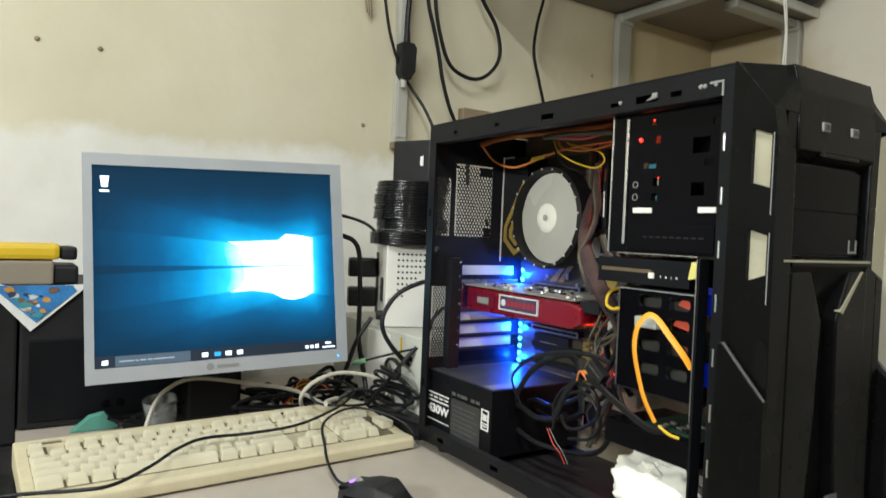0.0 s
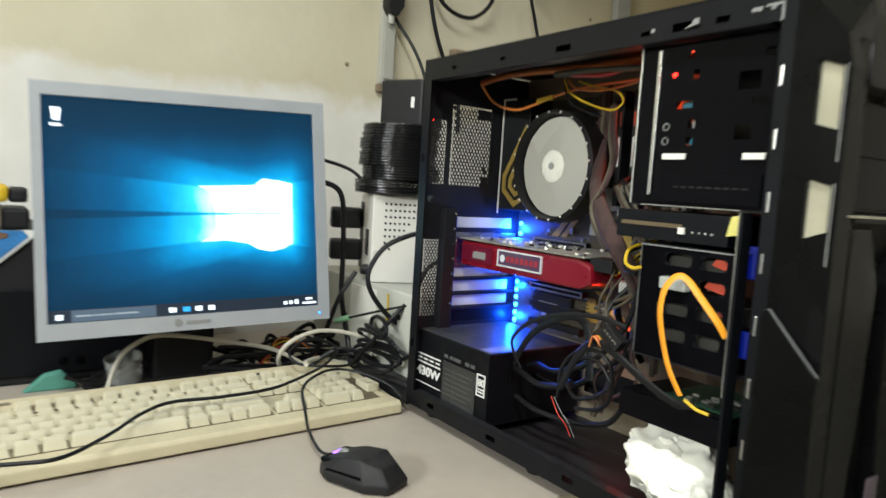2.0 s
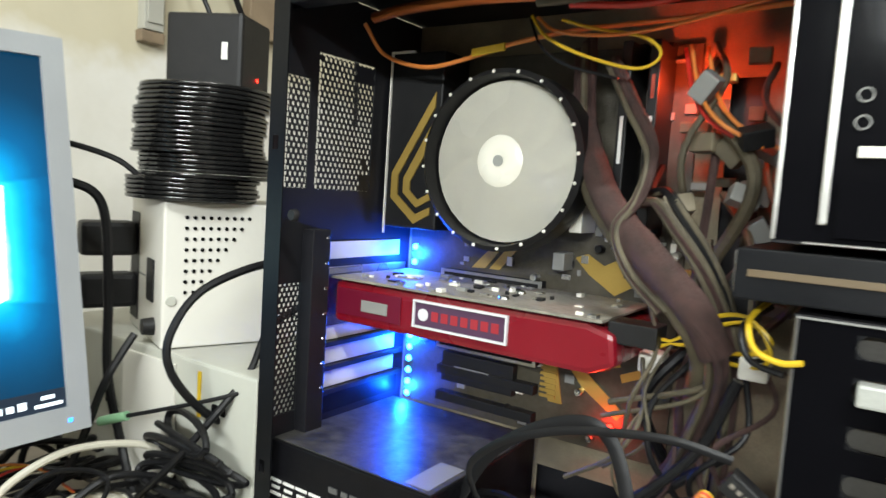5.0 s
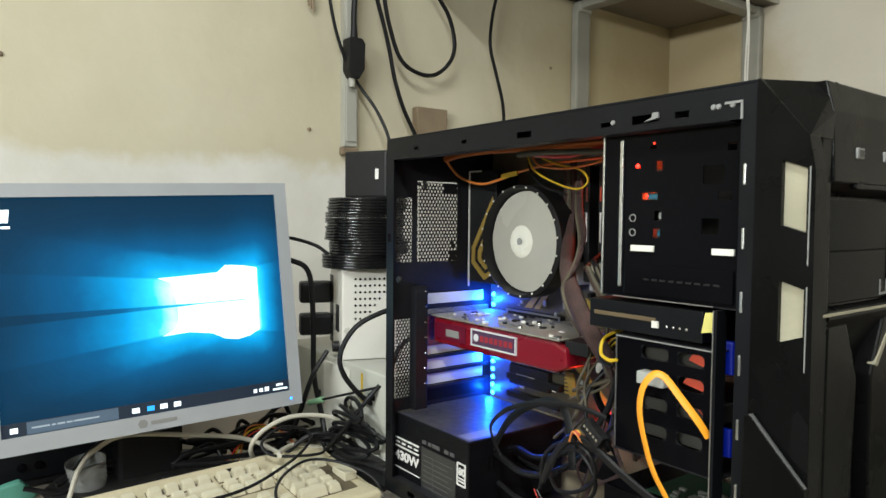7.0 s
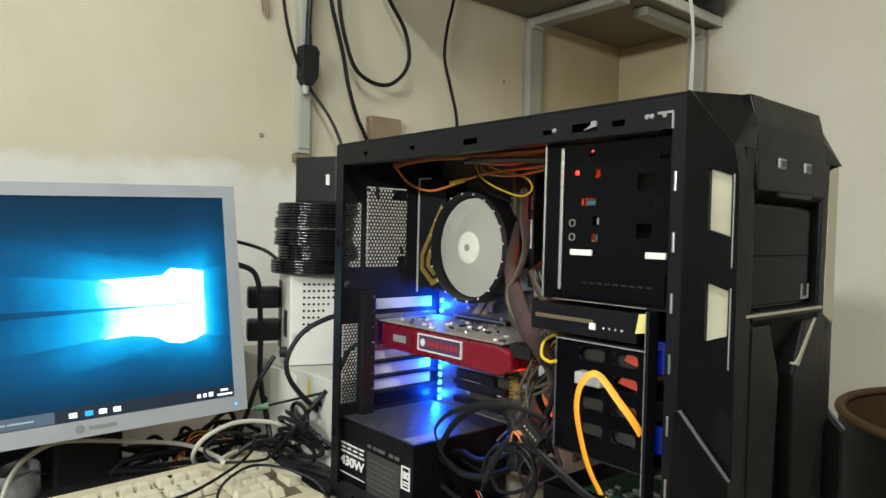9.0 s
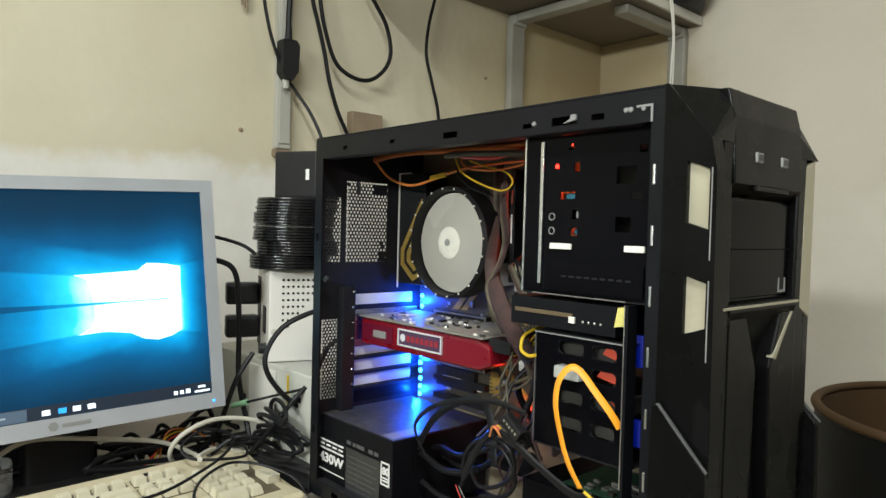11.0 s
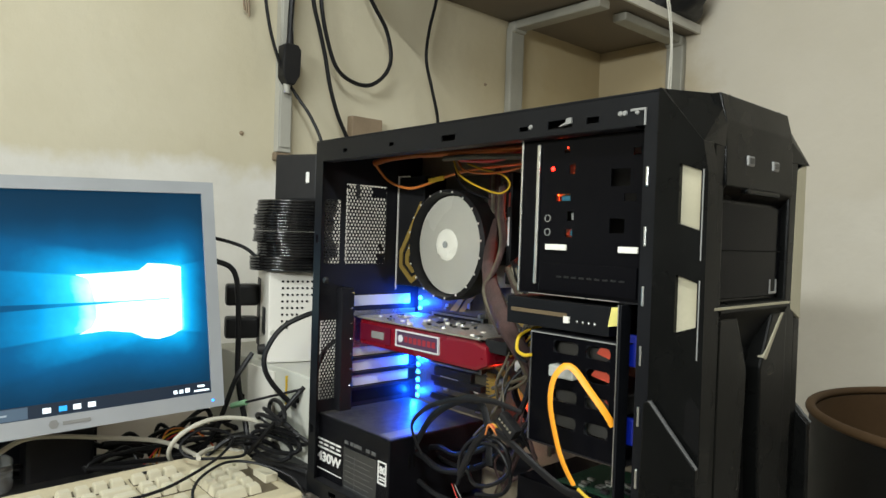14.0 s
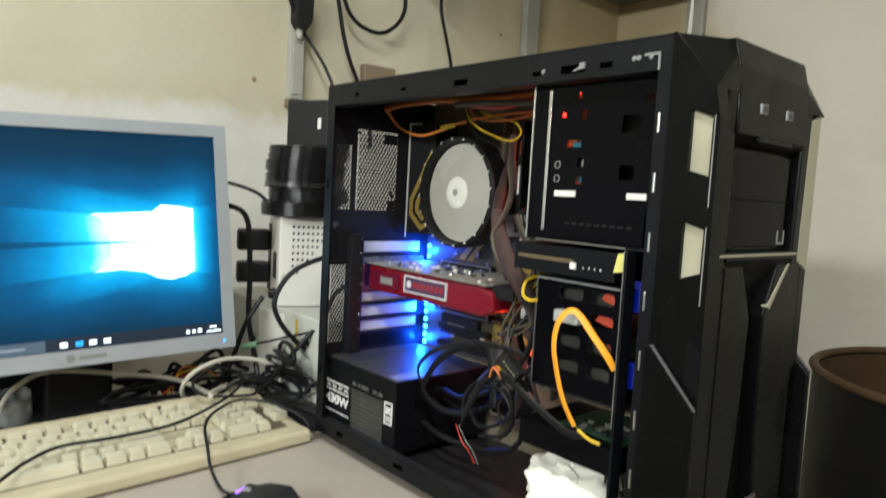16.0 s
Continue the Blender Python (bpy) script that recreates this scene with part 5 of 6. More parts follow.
ob = link("bin_icon", prism([(0.010, 0.272), (0.022, 0.272), (0.020, 0.256), (0.012, 0.256)], "y", -0.0010, -0.0006), M_ICON)
ob.parent = screen
on_screen("icon_text", (0.009, 0.249), (0.022, 0.252), M_ICON, -0.0010)
part("maker_mark", turned([(0, 0.0006), (0.0060, 0.0006), (0.0060, 0), (0, 0)], 6, MM @ pose(0.165, 0.0, 0.011, 90)), M_PRINT_GREY, monitor)
part("maker_bar", box((0.175, -0.0008, 0.0085), (0.207, -0.0002, 0.0130), 0, MM), M_PRINT_GREY, monitor)
for i in range(5):
    part("side_button", box((MW - 0.0005, 0.006, 0.10 + i * 0.022), (MW + 0.0016, 0.012, 0.110 + i * 0.022), 0.0006, MM), M_PRINT_GREY, monitor)
part("power_light", box((MW - 0.018, -0.0008, 0.0085), (MW - 0.015, -0.0001, 0.0115), 0.0002, MM), glow("monitor_led", (0.02, 0.25, 1.0), 4.0), monitor, "lit blue power light")
part("neck", box((-0.262, -0.270, 0.008), (-0.222, -0.190, 0.18), 0.006), M_BLACK, monitor, "black stand neck")
part("base", turned([(0, 0), (0.10, 0), (0.102, 0.004), (0.095, 0.010), (0.03, 0.016), (0, 0.016)], 40, pose(-0.255, -0.235, 0.0) @ Matrix.Diagonal((0.8, 1.15, 1, 1))), M_BLACK, monitor, "black oval foot", True)

# ---- keyboard ----
KM = pose(0.036, -0.480, 0.0, 0, 0, 93.2) @ Matrix.Diagonal((0.994, 0.915, 1, 1))
keyboard = thing("keyboard", (-0.08, -0.25, 0.0), "dirty cream full-size keyboard lying on the table", "keyboard")
KL, KD = 0.472, 0.182
part("body", prism([(0.0, 0.003), (0.0, 0.015), (0.004, 0.019), (0.030, 0.0185), (0.128, 0.0275), (0.150, 0.031), (0.176, 0.036), (KD, 0.033), (KD, 0.004), (0.09, 0.0)], "x", 0, KL, 0.0022, KM), M_KEYBODY, keyboard)

# key wells: grime, with the shadow between the keys painted into the brown
for x0, x1, d0, d1 in ((0.0125, 0.3056, 0.029, 0.1262), (0.3109, 0.37, 0.029, 0.048), (0.3304, 0.3505, 0.048, 0.067), (0.3109, 0.37, 0.086, 0.1262), (0.3752, 0.4538, 0.029, 0.1262), (0.0125, 0.0326, 0.132, 0.152), (0.0515, 0.1301, 0.132, 0.152), (0.1393, 0.2178, 0.132, 0.152), (0.227, 0.3056, 0.132, 0.152), (0.3109, 0.37, 0.132, 0.152)):
    bm = bmesh.new()
    z0 = 0.0185 + (d0 - 0.030) * 0.092 + (0.0014 if d0 > 0.13 else 0.0009)
    box((0, 0, -0.003), (x1 - x0, d1 - d0, 0.0), 0, KM @ pose(x0, d0, z0, 5.25 if d0 < 0.13 else 8.5), bm)
    part("key_well", bm, M_WELL, keyboard, "grimy brown gap under the keys, darkened as shadow")


def keycap(w):
    """One keycap of w units, with slanted sides and a dished top."""
    bm = bmesh.new()
    u = 0.0195
    a, b = w * u - 0.0024, 0.0190 - 0.0022
    lower = [bm.verts.new(p) for p in ((0, 0, 0), (a, 0, 0), (a, b, 0), (0, b, 0))]
    top = [bm.verts.new(p) for p in ((0.0022, 0.0042, 0.0100), (a - 0.0022, 0.0042, 0.0100), (a - 0.0022, b - 0.0012, 0.0104), (0.0022, b - 0.0012, 0.0104))]
    bm.faces.new(top)
    for k in range(4):
        bm.faces.new((lower[k], lower[(k + 1) % 4], top[(k + 1) % 4], top[k]))
    bmesh.ops.bevel(bm, geom=[e for e in bm.edges if e.verts[0] in top or e.verts[1] in top], offset=0.0008, segments=2, affect="EDGES")
    bmesh.ops.recalc_face_normals(bm, faces=bm.faces)
    me = bpy.data.meshes.new("key")
    bm.to_mesh(me)
    bm.free()
    me.materials.append(M_KEY)
    return me


KEYCAPS = {}
ROWS_OF_KEYS = (
    (0.030, 0, ((1.5, 0), (1.25, 0), (1.25, 0), (6, 0), (1.25, 0), (1.25, 0), (1, 0), (1.5, 0), (1, 0.3), (1, 0), (1, 0), (2, 0.3), (1, 0))),
    (0.049, 1, ((2.25, 0),) + ((1, 0),) * 10 + ((2.75, 0), (1, 1.3), (1, 1.3), (1, 0), (1, 0))),
    (0.068, 2, ((1.75, 0),) + ((1, 0),) * 11 + ((2.25, 0), (1, 3.6), (1, 0), (1, 0))),
    (0.087, 3, ((1.5, 0),) + ((1, 0),) * 12 + ((1.5, 0), (1, 0.3), (1, 0), (1, 0), (1, 0.3), (1, 0), (1, 0))),
    (0.106, 4, ((1, 0),) * 13 + ((2, 0), (1, 0.3), (1, 0), (1, 0), (1, 0.3), (1, 0), (1, 0), (1, 0))),
    (0.133, 5, ((1, 0), (1, 1), (1, 0), (1, 0), (1, 0), (1, 0.5), (1, 0), (1, 0), (1, 0), (1, 0.5), (1, 0), (1, 0), (1, 0), (1, 0.3), (1, 0), (1, 0))))
for d, n, row in ROWS_OF_KEYS:
    x = 0.0125
    for w, gap in row:
        x += gap * 0.0195
        if w not in KEYCAPS:
            KEYCAPS[w] = keycap(w)
        ob = new("key", KEYCAPS[w])
        jog = random.uniform(-0.0004, 0.0004)
        ob.parent = keyboard
        ob.matrix_parent_inverse = keyboard.matrix_basis.inverted() @ KM @ pose(x, d, 0.0185 + (d - 0.030) * 0.092 + jog, 5.0 + random.uniform(-1, 1), random.uniform(-0.7, 0.7), 0)
        x += w * 0.0195
part("tall_key", box((0.4465, 0.0495, 0.021), (0.4640, 0.0845, 0.0315), 0.001, KM), M_KEY, keyboard)
part("maker_bar", box((0.018, 0.160, 0.0342), (0.050, 0.166, 0.0352), 0, KM), M_GREYBOX, keyboard)

# ---- mouse ----
mouse = thing("mouse", (0.145, -0.143, 0.0), "angular black gaming mouse with a coloured glow", "mouse")
MO = pose(0.160, -0.148, 0.0, 0, 0, 23) @ Matrix.Scale(0.80, 4)
bm = bmesh.new()
for sgn in (-1, 1):
    for x, y, z in ((-0.054, 0.022, 0.002), (-0.030, 0.036, 0.002), (0.028, 0.035, 0.002), (0.054, 0.020, 0.002), (-0.054, 0.021, 0.014), (-0.034, 0.036, 0.012), (0.030, 0.036, 0.013), (0.056, 0.019, 0.012),
                    (-0.048, 0.019, 0.024), (-0.016, 0.027, 0.033), (0.016, 0.026, 0.037), (0.040, 0.015, 0.029)):
        bm.verts.new((x, y * sgn, z))
bmesh.ops.convex_hull(bm, input=bm.verts)
bmesh.ops.dissolve_limit(bm, angle_limit=0.05, verts=bm.verts, edges=bm.edges)
bmesh.ops.bevel(bm, geom=list(bm.edges), offset=0.0022, segments=2, affect="EDGES", profile=0.6)
bm.transform(MO)
part("shell", bm, M_BLACK, mouse, "", True)
for y0, y1 in ((-0.027, -0.004), (0.004, 0.027)):
    part("button", prism([(-0.048, y0 * 0.9), (-0.048, y1 * 0.9), (-0.014, y1), (-0.014, y0)], "z", 0.024, 0.0305, 0.002, MO @ pose(0, 0, 0.0, 0, -7, 0)), M_GLOSS, mouse)
part("wheel", turned([(0.0075, -0.003), (0.0085, -0.002), (0.0085, 0.002), (0.0075, 0.003), (0, 0.003), (0, -0.003)], 20, MO @ pose(-0.032, 0, 0.0245, 90)), M_PRINT_GREY, mouse)
part("light_strip", box((-0.046, -0.008, 0.0215), (-0.040, 0.010, 0.0270), 0.001, MO), M_PURPLE_LED, mouse, "violet glowing strip")
part("side_grip", prism([(-0.038, 0.006), (0.030, 0.006), (0.022, 0.020), (-0.032, 0.018)], "y", -0.0345, -0.0290, 0.001, MO), M_GLOSS, mouse)
part("side_grip", prism([(-0.038, 0.006), (0.030, 0.006), (0.022, 0.020), (-0.032, 0.018)], "y", 0.0290, 0.0345, 0.001, MO), M_GLOSS, mouse)
for k, (a, b) in enumerate(((-0.006, 0.014), (-0.014, 0.026))):
    part("red_accent", box((0.004 + k * 0.012, a, 0.0325 - k * 0.001), (0.0065 + k * 0.012, b, 0.0345 - k * 0.001), 0.0008, MO), surface("dull_red_accent", (0.20, 0.04, 0.03), 0.4, bump=0.02), mouse)


# ---- loose cables on the table ----
def cable(points, r, mat, label, flat=1.0):
    base = points[0]
    t = thing("cable", base, label, "cable")
    part("cord", tube(points, r, 8, 8, flat), mat, t, "", True)
    return t


cable([(0.055, -0.60, 0.012), (0.045, -0.53, 0.030), (0.040, -0.49, 0.031), (0.068, -0.440, 0.0365), (0.070, -0.405, 0.037), (0.030, -0.362, 0.037), (-0.010, -0.325, 0.040), (-0.030, -0.29, 0.042), (-0.030, -0.234, 0.041), (-0.036, -0.17, 0.042), (-0.066, -0.110, 0.046), (-0.095, -0.070, 0.050), (-0.120, -0.045, 0.058), (-0.130, -0.054, 0.068), (-0.132, -0.085, 0.075), (-0.13, -0.112, 0.060), (-0.115, -0.105, 0.046), (-0.090, -0.075, 0.046), (-0.085, -0.045, 0.046), (-0.11, -0.035, 0.050), (-0.17, -0.02, 0.03), (-0.24, 0.0, 0.012)], 0.0020, M_CABLE, "thin black cord lying across the keyboard")
cable([(0.122, -0.164, 0.014), (0.098, -0.168, 0.012), (0.060, -0.164, 0.020), (0.030, -0.156, 0.031), (-0.012, -0.142, 0.044), (-0.045, -0.112, 0.048), (-0.062, -0.075, 0.049), (-0.040, -0.045, 0.046), (-0.005, -0.022, 0.036), (0.012, -0.012, 0.020), (-0.03, 0.01, 0.004), (-0.12, 0.005, 0.003)], 0.0018, M_CABLE, "thin black mouse cord looped over the keyboard")
cable([(-0.20, -0.330, 0.012), (-0.205, -0.318, 0.045), (-0.205, -0.300, 0.066), (-0.205, -0.262, 0.078), (-0.20, -0.18, 0.064), (-0.19, -0.11, 0.048), (-0.16, -0.06, 0.020)], 0.0030, M_CABLE_WHITE, "cream cable hanging behind the keyboard")
cable([(-0.19, -0.09, 0.004), (-0.165, -0.114, 0.040), (-0.155, -0.102, 0.066), (-0.150, -0.064, 0.081), (-0.145, -0.020, 0.077), (-0.135, 0.008, 0.066), (-0.12, 0.012, 0.048), (-0.135, -0.010, 0.030), (-0.145, -0.055, 0.042), (-0.12, -0.09, 0.046), (-0.10, -0.10, 0.048)], 0.0032, M_CABLE_WHITE, "cream cable in a wide loop")
cable([(-0.02, 0.11, 0.20), (-0.06, 0.085, 0.236), (-0.08, 0.016, 0.219), (-0.085, -0.016, 0.184), (-0.082, -0.017, 0.150), (-0.078, 0.018, 0.108), (-0.07, 0.06, 0.088), (-0.03, 0.10, 0.085)], 0.0036, M_CABLE, "thick black cable looping behind the tower")
cable([(-0.02, 0.10, 0.215), (-0.05, 0.058, 0.186), (-0.058, 0.041, 0.146), (-0.062, 0.012, 0.116), (-0.09, -0.01, 0.07), (-0.14, -0.02, 0.02)], 0.0032, M_CABLE, "black cable hanging behind the tower")
cable([(-0.25, -0.06, 0.300), (-0.215, -0.034, 0.296), (-0.200, -0.010, 0.276), (-0.198, -0.004, 0.20), (-0.198, -0.003, 0.125), (-0.190, 0.006, 0.062), (-0.15, 0.0, 0.015), (-0.09, 0.0, 0.006)], 0.0042, M_CABLE, "thick black power cord beside the monitor")
cable([(-0.172, 0.006, 0.163), (-0.170, -0.010, 0.143), (-0.172, -0.022, 0.120), (-0.19, -0.04, 0.05), (-0.22, -0.06, 0.008)], 0.0036, M_CABLE, "black cord plugged into the white box")
cable([(-0.26, -0.08, 0.335), (-0.23, -0.035, 0.33), (-0.20, 0.0, 0.318), (-0.185, 0.02, 0.30)], 0.0028, M_CABLE, "black cord behind the monitor")
cable([(-0.03, 0.05, 0.14), (-0.07, 0.012, 0.125), (-0.12, -0.005, 0.108), (-0.15, -0.012, 0.098)], 0.0018, M_CABLE, "thin audio cord with a green plug")
plug = thing("audio_plug", (-0.16, -0.014, 0.094), "pale green audio plug hanging on its cord", "plug")
part("sleeve", rod((-0.15, -0.012, 0.098), (-0.178, -0.020, 0.088), 0.0042), M_GREENPLUG, plug, "", True)
part("pin", rod((-0.178, -0.020, 0.088), (-0.190, -0.0235, 0.084), 0.0018), M_CHROME, plug)
rng = random.Random(21)
for i in range(10):
    y0, x0 = rng.uniform(-0.14, 0.06), rng.uniform(-0.24, -0.10)
    pts = [(x0 + rng.uniform(-0.05, 0.03), min(y0 + k * rng.uniform(-0.03, 0.045) + rng.uniform(-0.03, 0.03), 0.10), 0.006 + rng.uniform(0, 0.055) * math.sin(math.pi * (k + 0.5) / 6)) for k in range(6)]
    pts = [(x, y if x < -0.03 else min(y, -0.01), z) for x, y, z in pts]
    cable(pts, rng.choice((0.0022, 0.0028, 0.0034)), M_CABLE, "tangled black cable on the table")
for i in range(9):
    y0 = rng.uniform(-0.36, -0.10)
    pts = [(-0.24 + rng.uniform(-0.03, 0.03), y0 + k * 0.035 + rng.uniform(-0.02, 0.02), 0.012 + rng.uniform(0.0, 0.07) * math.sin(math.pi * (k + 0.5) / 6)) for k in range(6)]
    cable(pts, rng.choice((0.0022, 0.003, 0.0036)), M_CABLE, "tangled black cable behind the keyboard")
for i, mat in enumerate((M_REDWIRE, M_YELLOW, M_ORWIRE)):
    cable([(-0.22, -0.13 + i * 0.01, 0.01), (-0.21, -0.10, 0.045 + i * 0.006), (-0.21, -0.06, 0.05), (-0.20, -0.03, 0.02)], 0.0012, mat, "thin coloured wire among the cables")
for i in range(6):
    cx, cy, cz = -0.085 + rng.uniform(-0.012, 0.012), 0.004 + rng.uniform(-0.008, 0.004), 0.045 + i * 0.010
    rx, rz = rng.uniform(0.040, 0.055), rng.uniform(0.006, 0.014)
    cable([(cx + rx * math.cos(a), cy + 0.012 * math.sin(a + i), cz + rz * math.sin(a)) for a in [k * 2 * math.pi / 9 for k in range(10)]], 0.0030, M_CABLE, "coiled black cable behind the keyboard")
adapter = thing("power_adapter", (-0.05, -0.03, 0.0), "dark grey power adapter lying behind the keyboard", "adapter")
part("case", box((-0.05, -0.025, 0.0), (0.05, 0.025, 0.032), 0.005, pose(-0.075, 0.02, 0.0, 0, 0, 20)), M_BLACK, adapter)
part("rating_label", box((-0.03, -0.016, 0.0321), (0.03, 0.016, 0.0325), 0, pose(-0.075, 0.02, 0.0, 0, 0, 20)), M_LABEL, adapter)
part("cord", tube([(-0.122, 0.003, 0.015), (-0.14, -0.005, 0.012), (-0.17, 0.0, 0.006), (-0.21, 0.01, 0.004)], 0.003), M_CABLE, adapter)

# ---- boxes behind ----
lower = thing("beige_box", (-0.19, 0.16, 0.0), "beige metal casing with small slots, under the white box", "box")
part("casing", box((-0.36, 0.025, 0.0), (-0.03, 0.30, 0.148), 0.003), M_BEIGE, lower)
part("flap", box((-0.215, 0.0215, 0.012), (-0.135, 0.0247, 0.140), 0.001), M_WHITEBOX, lower)
for x, z in ((-0.238, 0.085), (-0.075, 0.112), (-0.075, 0.066)):
    part("slot", box((x - 0.008, 0.0225, z - 0.004), (x + 0.008, 0.0247, z + 0.004), 0.0006), M_HOLE, lower)
part("yellow_mark", box((-0.104, 0.0235, 0.100), (-0.100, 0.0247, 0.140)), M_YELLOW, lower)
WM = pose(-0.157, 0.022, 0.149, 0, 0, 70)
white = thing("white_box", (-0.19, 0.10, 0.149), "white metal power box with a dotted vent, on a beige casing", "box")
part("casing", box((0, 0, 0), (0.15, 0.13, 0.134), 0.0025, WM), M_WHITEBOX, white)
hole_mesh = bpy.data.meshes.new("vent_hole")
bm = turned([(0, 0.0012), (0.0018, 0.0012), (0.0018, 0), (0, 0)], 8)
bm.to_mesh(hole_mesh)
bm.free()
hole_mesh.materials.append(M_HOLE)
for r in range(8):
    for k in range(9 - r):
        ob = under(new("vent_hole", hole_mesh), white)
        ob.matrix_basis = WM @ pose(0.020 + k * 0.0072, 0.0, 0.120 - r * 0.0098, 90)
part("button", turned([(0, 0.002), (0.0042, 0.0018), (0.0048, 0), (0, 0)], 20, WM @ pose(0.008, 0.0, 0.044, 90)), M_BEIGE, white)
part("button", turned([(0, 0.002), (0.0036, 0.0018), (0.0042, 0), (0, 0)], 20, WM @ pose(0.112, 0.0, 0.010, 90)), M_BEIGE, white)
part("switch", box((-0.002, 0.028, 0.038), (0.0, 0.052, 0.078), 0.0006, WM), M_BLACK, white)
part("jack", turned([(0, 0.010), (0.0075, 0.010), (0.0085, 0.0), (0, 0)], 20, WM @ pose(0.0, 0.028, 0.016, 0, -90, 0)), M_BLACK, white)
part("print_bar", box((-0.0006, 0.062, 0.058), (0.0, 0.088, 0.0595), 0, WM), M_PRINT_GREY, white)
part("rear_panel", box((-0.0008, 0.092, 0.010), (0.0, 0.126, 0.118), 0, WM), M_BLACK, white)
for k in range(2):
    p = thing("power_plug", (-0.30, 0.06, 0.20), "black power plug in the white box", "plug")
    part("body", box((-0.052, 0.095, 0.022 + k * 0.052), (-0.001, 0.124, 0.056 + k * 0.052), 0.005, WM), M_BLACK, p)

stack = thing("disc_stack", (-0.178, 0.074, 0.284), "uneven stack of glossy black discs on the white box", "disc stack")
rng = random.Random(4)
z = 0.2842
lean = Vector((0, 0, 0))
for i in range(25):
    h = 0.0042
    if i % 5 == 0:
        lean = Vector((rng.uniform(-0.006, 0.006), rng.uniform(-0.006, 0.006), 0))
    j = lean + Vector((rng.uniform(-0.0012, 0.0012), rng.uniform(-0.0012, 0.0012), 0))
    r = 0.0605 + rng.uniform(-0.0012, 0.0012)
    part("disc", turned([(0, 0), (r - 0.0014, 0), (r - 0.0004, 0.0006), (r, 0.0018), (r - 0.0004, h - 0.0009), (r - 0.0014, h - 0.0003), (0, h - 0.0003)], 72, pose(-0.178 + j.x, 0.074 + j.y, z)), M_DISC, stack, "", True)
    z += h
router = thing("black_device", (-0.18, 0.075, z), "small black device with a red light, on the disc stack", "device")
part("shell", box((-0.038, -0.034, 0.0), (0.040, 0.030, 0.072), 0.004, pose(-0.198, 0.106, z + 0.001, 0, 0, 25)), M_BLACK, router)
part("print_bar", box((0.020, -0.0352, 0.028), (0.026, -0.0342, 0.044), 0, pose(-0.198, 0.106, z + 0.001, 0, 0, 25)), M_PRINT, router)
part("red_light", turned([(0, 0.001), (0.0016, 0.0008), (0.0016, 0), (0, 0)], 10, pose(-0.198, 0.106, z + 0.001, 0, 0, 25) @ pose(0.0405, 0.0, 0.014, 0, 90, 0)), M_RED_LED, router)

# ---- dark things on the far end of the table ----
cabinet = thing("black_case", (-0.40, -0.33, 0.0), "dull black computer case lying behind the monitor", "computer case")
part("shell", box((-0.515, -0.482, 0.001), (-0.302, -0.165, 0.208), 0.004), M_BLACK, cabinet)
part("front_panel", box((-0.3018, -0.470, 0.012), (-0.2985, -0.180, 0.130), 0.002), M_STEEL_BLACK, cabinet)
part("drive_slot", box((-0.2984, -0.330, 0.060), (-0.2978, -0.200, 0.075)), M_HOLE, cabinet)
for y in (-0.35, -0.37):
    part("front_button", turned([(0, 0.003), (0.005, 0.0025), (0.006, 0), (0, 0)], 16, pose(-0.2985, y, 0.03, 0, 90, 0)), M_GLOSS, cabinet)
cupboard = thing("black_cabinet", (-0.40, -0.75, DOWN), "dark cabinet standing beside the table", "cabinet")
part("body", box((-0.51, -1.10, DOWN), (-0.06, -0.4845, -0.02), 0.004), M_BLACK, cupboard)
part("upper_body", box((-0.51, -1.10, -0.018), (-0.302, -0.4845, 0.205), 0.004), M_BLACK, cupboard)
carton = thing("carton", (-0.34, -0.50, 0.206), "grey-brown carton under a yellow tool", "carton")
part("body", box((-0.405, -0.75, 0.2095), (-0.298, -0.442, 0.243), 0.003), M_GREYBOX, carton)
part("dark_end", box((-0.40, -0.4415, 0.2095), (-0.302, -0.410, 0.236), 0.004), M_BLACK, carton)
tool = thing("yellow_tool", (-0.33, -0.50, 0.244), "yellow plastic tool with a black end", "tool")
part("body", box((-0.360, -0.70, 0.2445), (-0.300, -0.434, 0.2675), 0.007), M_YELLOW, tool)
part("end_cap", box((-0.355, -0.4335, 0.2445), (-0.305, -0.412, 0.2640), 0.005), M_BLACK, tool, "black end")
photo = thing("photo_print", (-0.297, -0.46, 0.17), "white-edged blue colour print hanging over the black case", "print")
part("sheet", prism([(-0.535, 0.218), (-0.469, 0.143), (-0.395, 0.210), (-0.43, 0.2085), (-0.50, 0.2085)], "x", -0.2985, -0.2975), M_PAPER, photo, "white paper")
part("picture", prism([(-0.525, 0.2085), (-0.515, 0.206), (-0.462, 0.155), (-0.412, 0.2000), (-0.418, 0.2085)], "x", -0.2970, -0.2965), M_PHOTO, photo)
inks = [surface(n, c, 0.45, bump=0, vary=0.4, scale=90) for n, c in (("brown_ink", (0.16, 0.09, 0.05)), ("teal_ink", (0.05, 0.26, 0.30)), ("orange_ink", (0.50, 0.24, 0.05)), ("pale_ink", (0.50, 0.55, 0.55)), ("dark_ink", (0.02, 0.05, 0.10)))]
rng = random.Random(9)
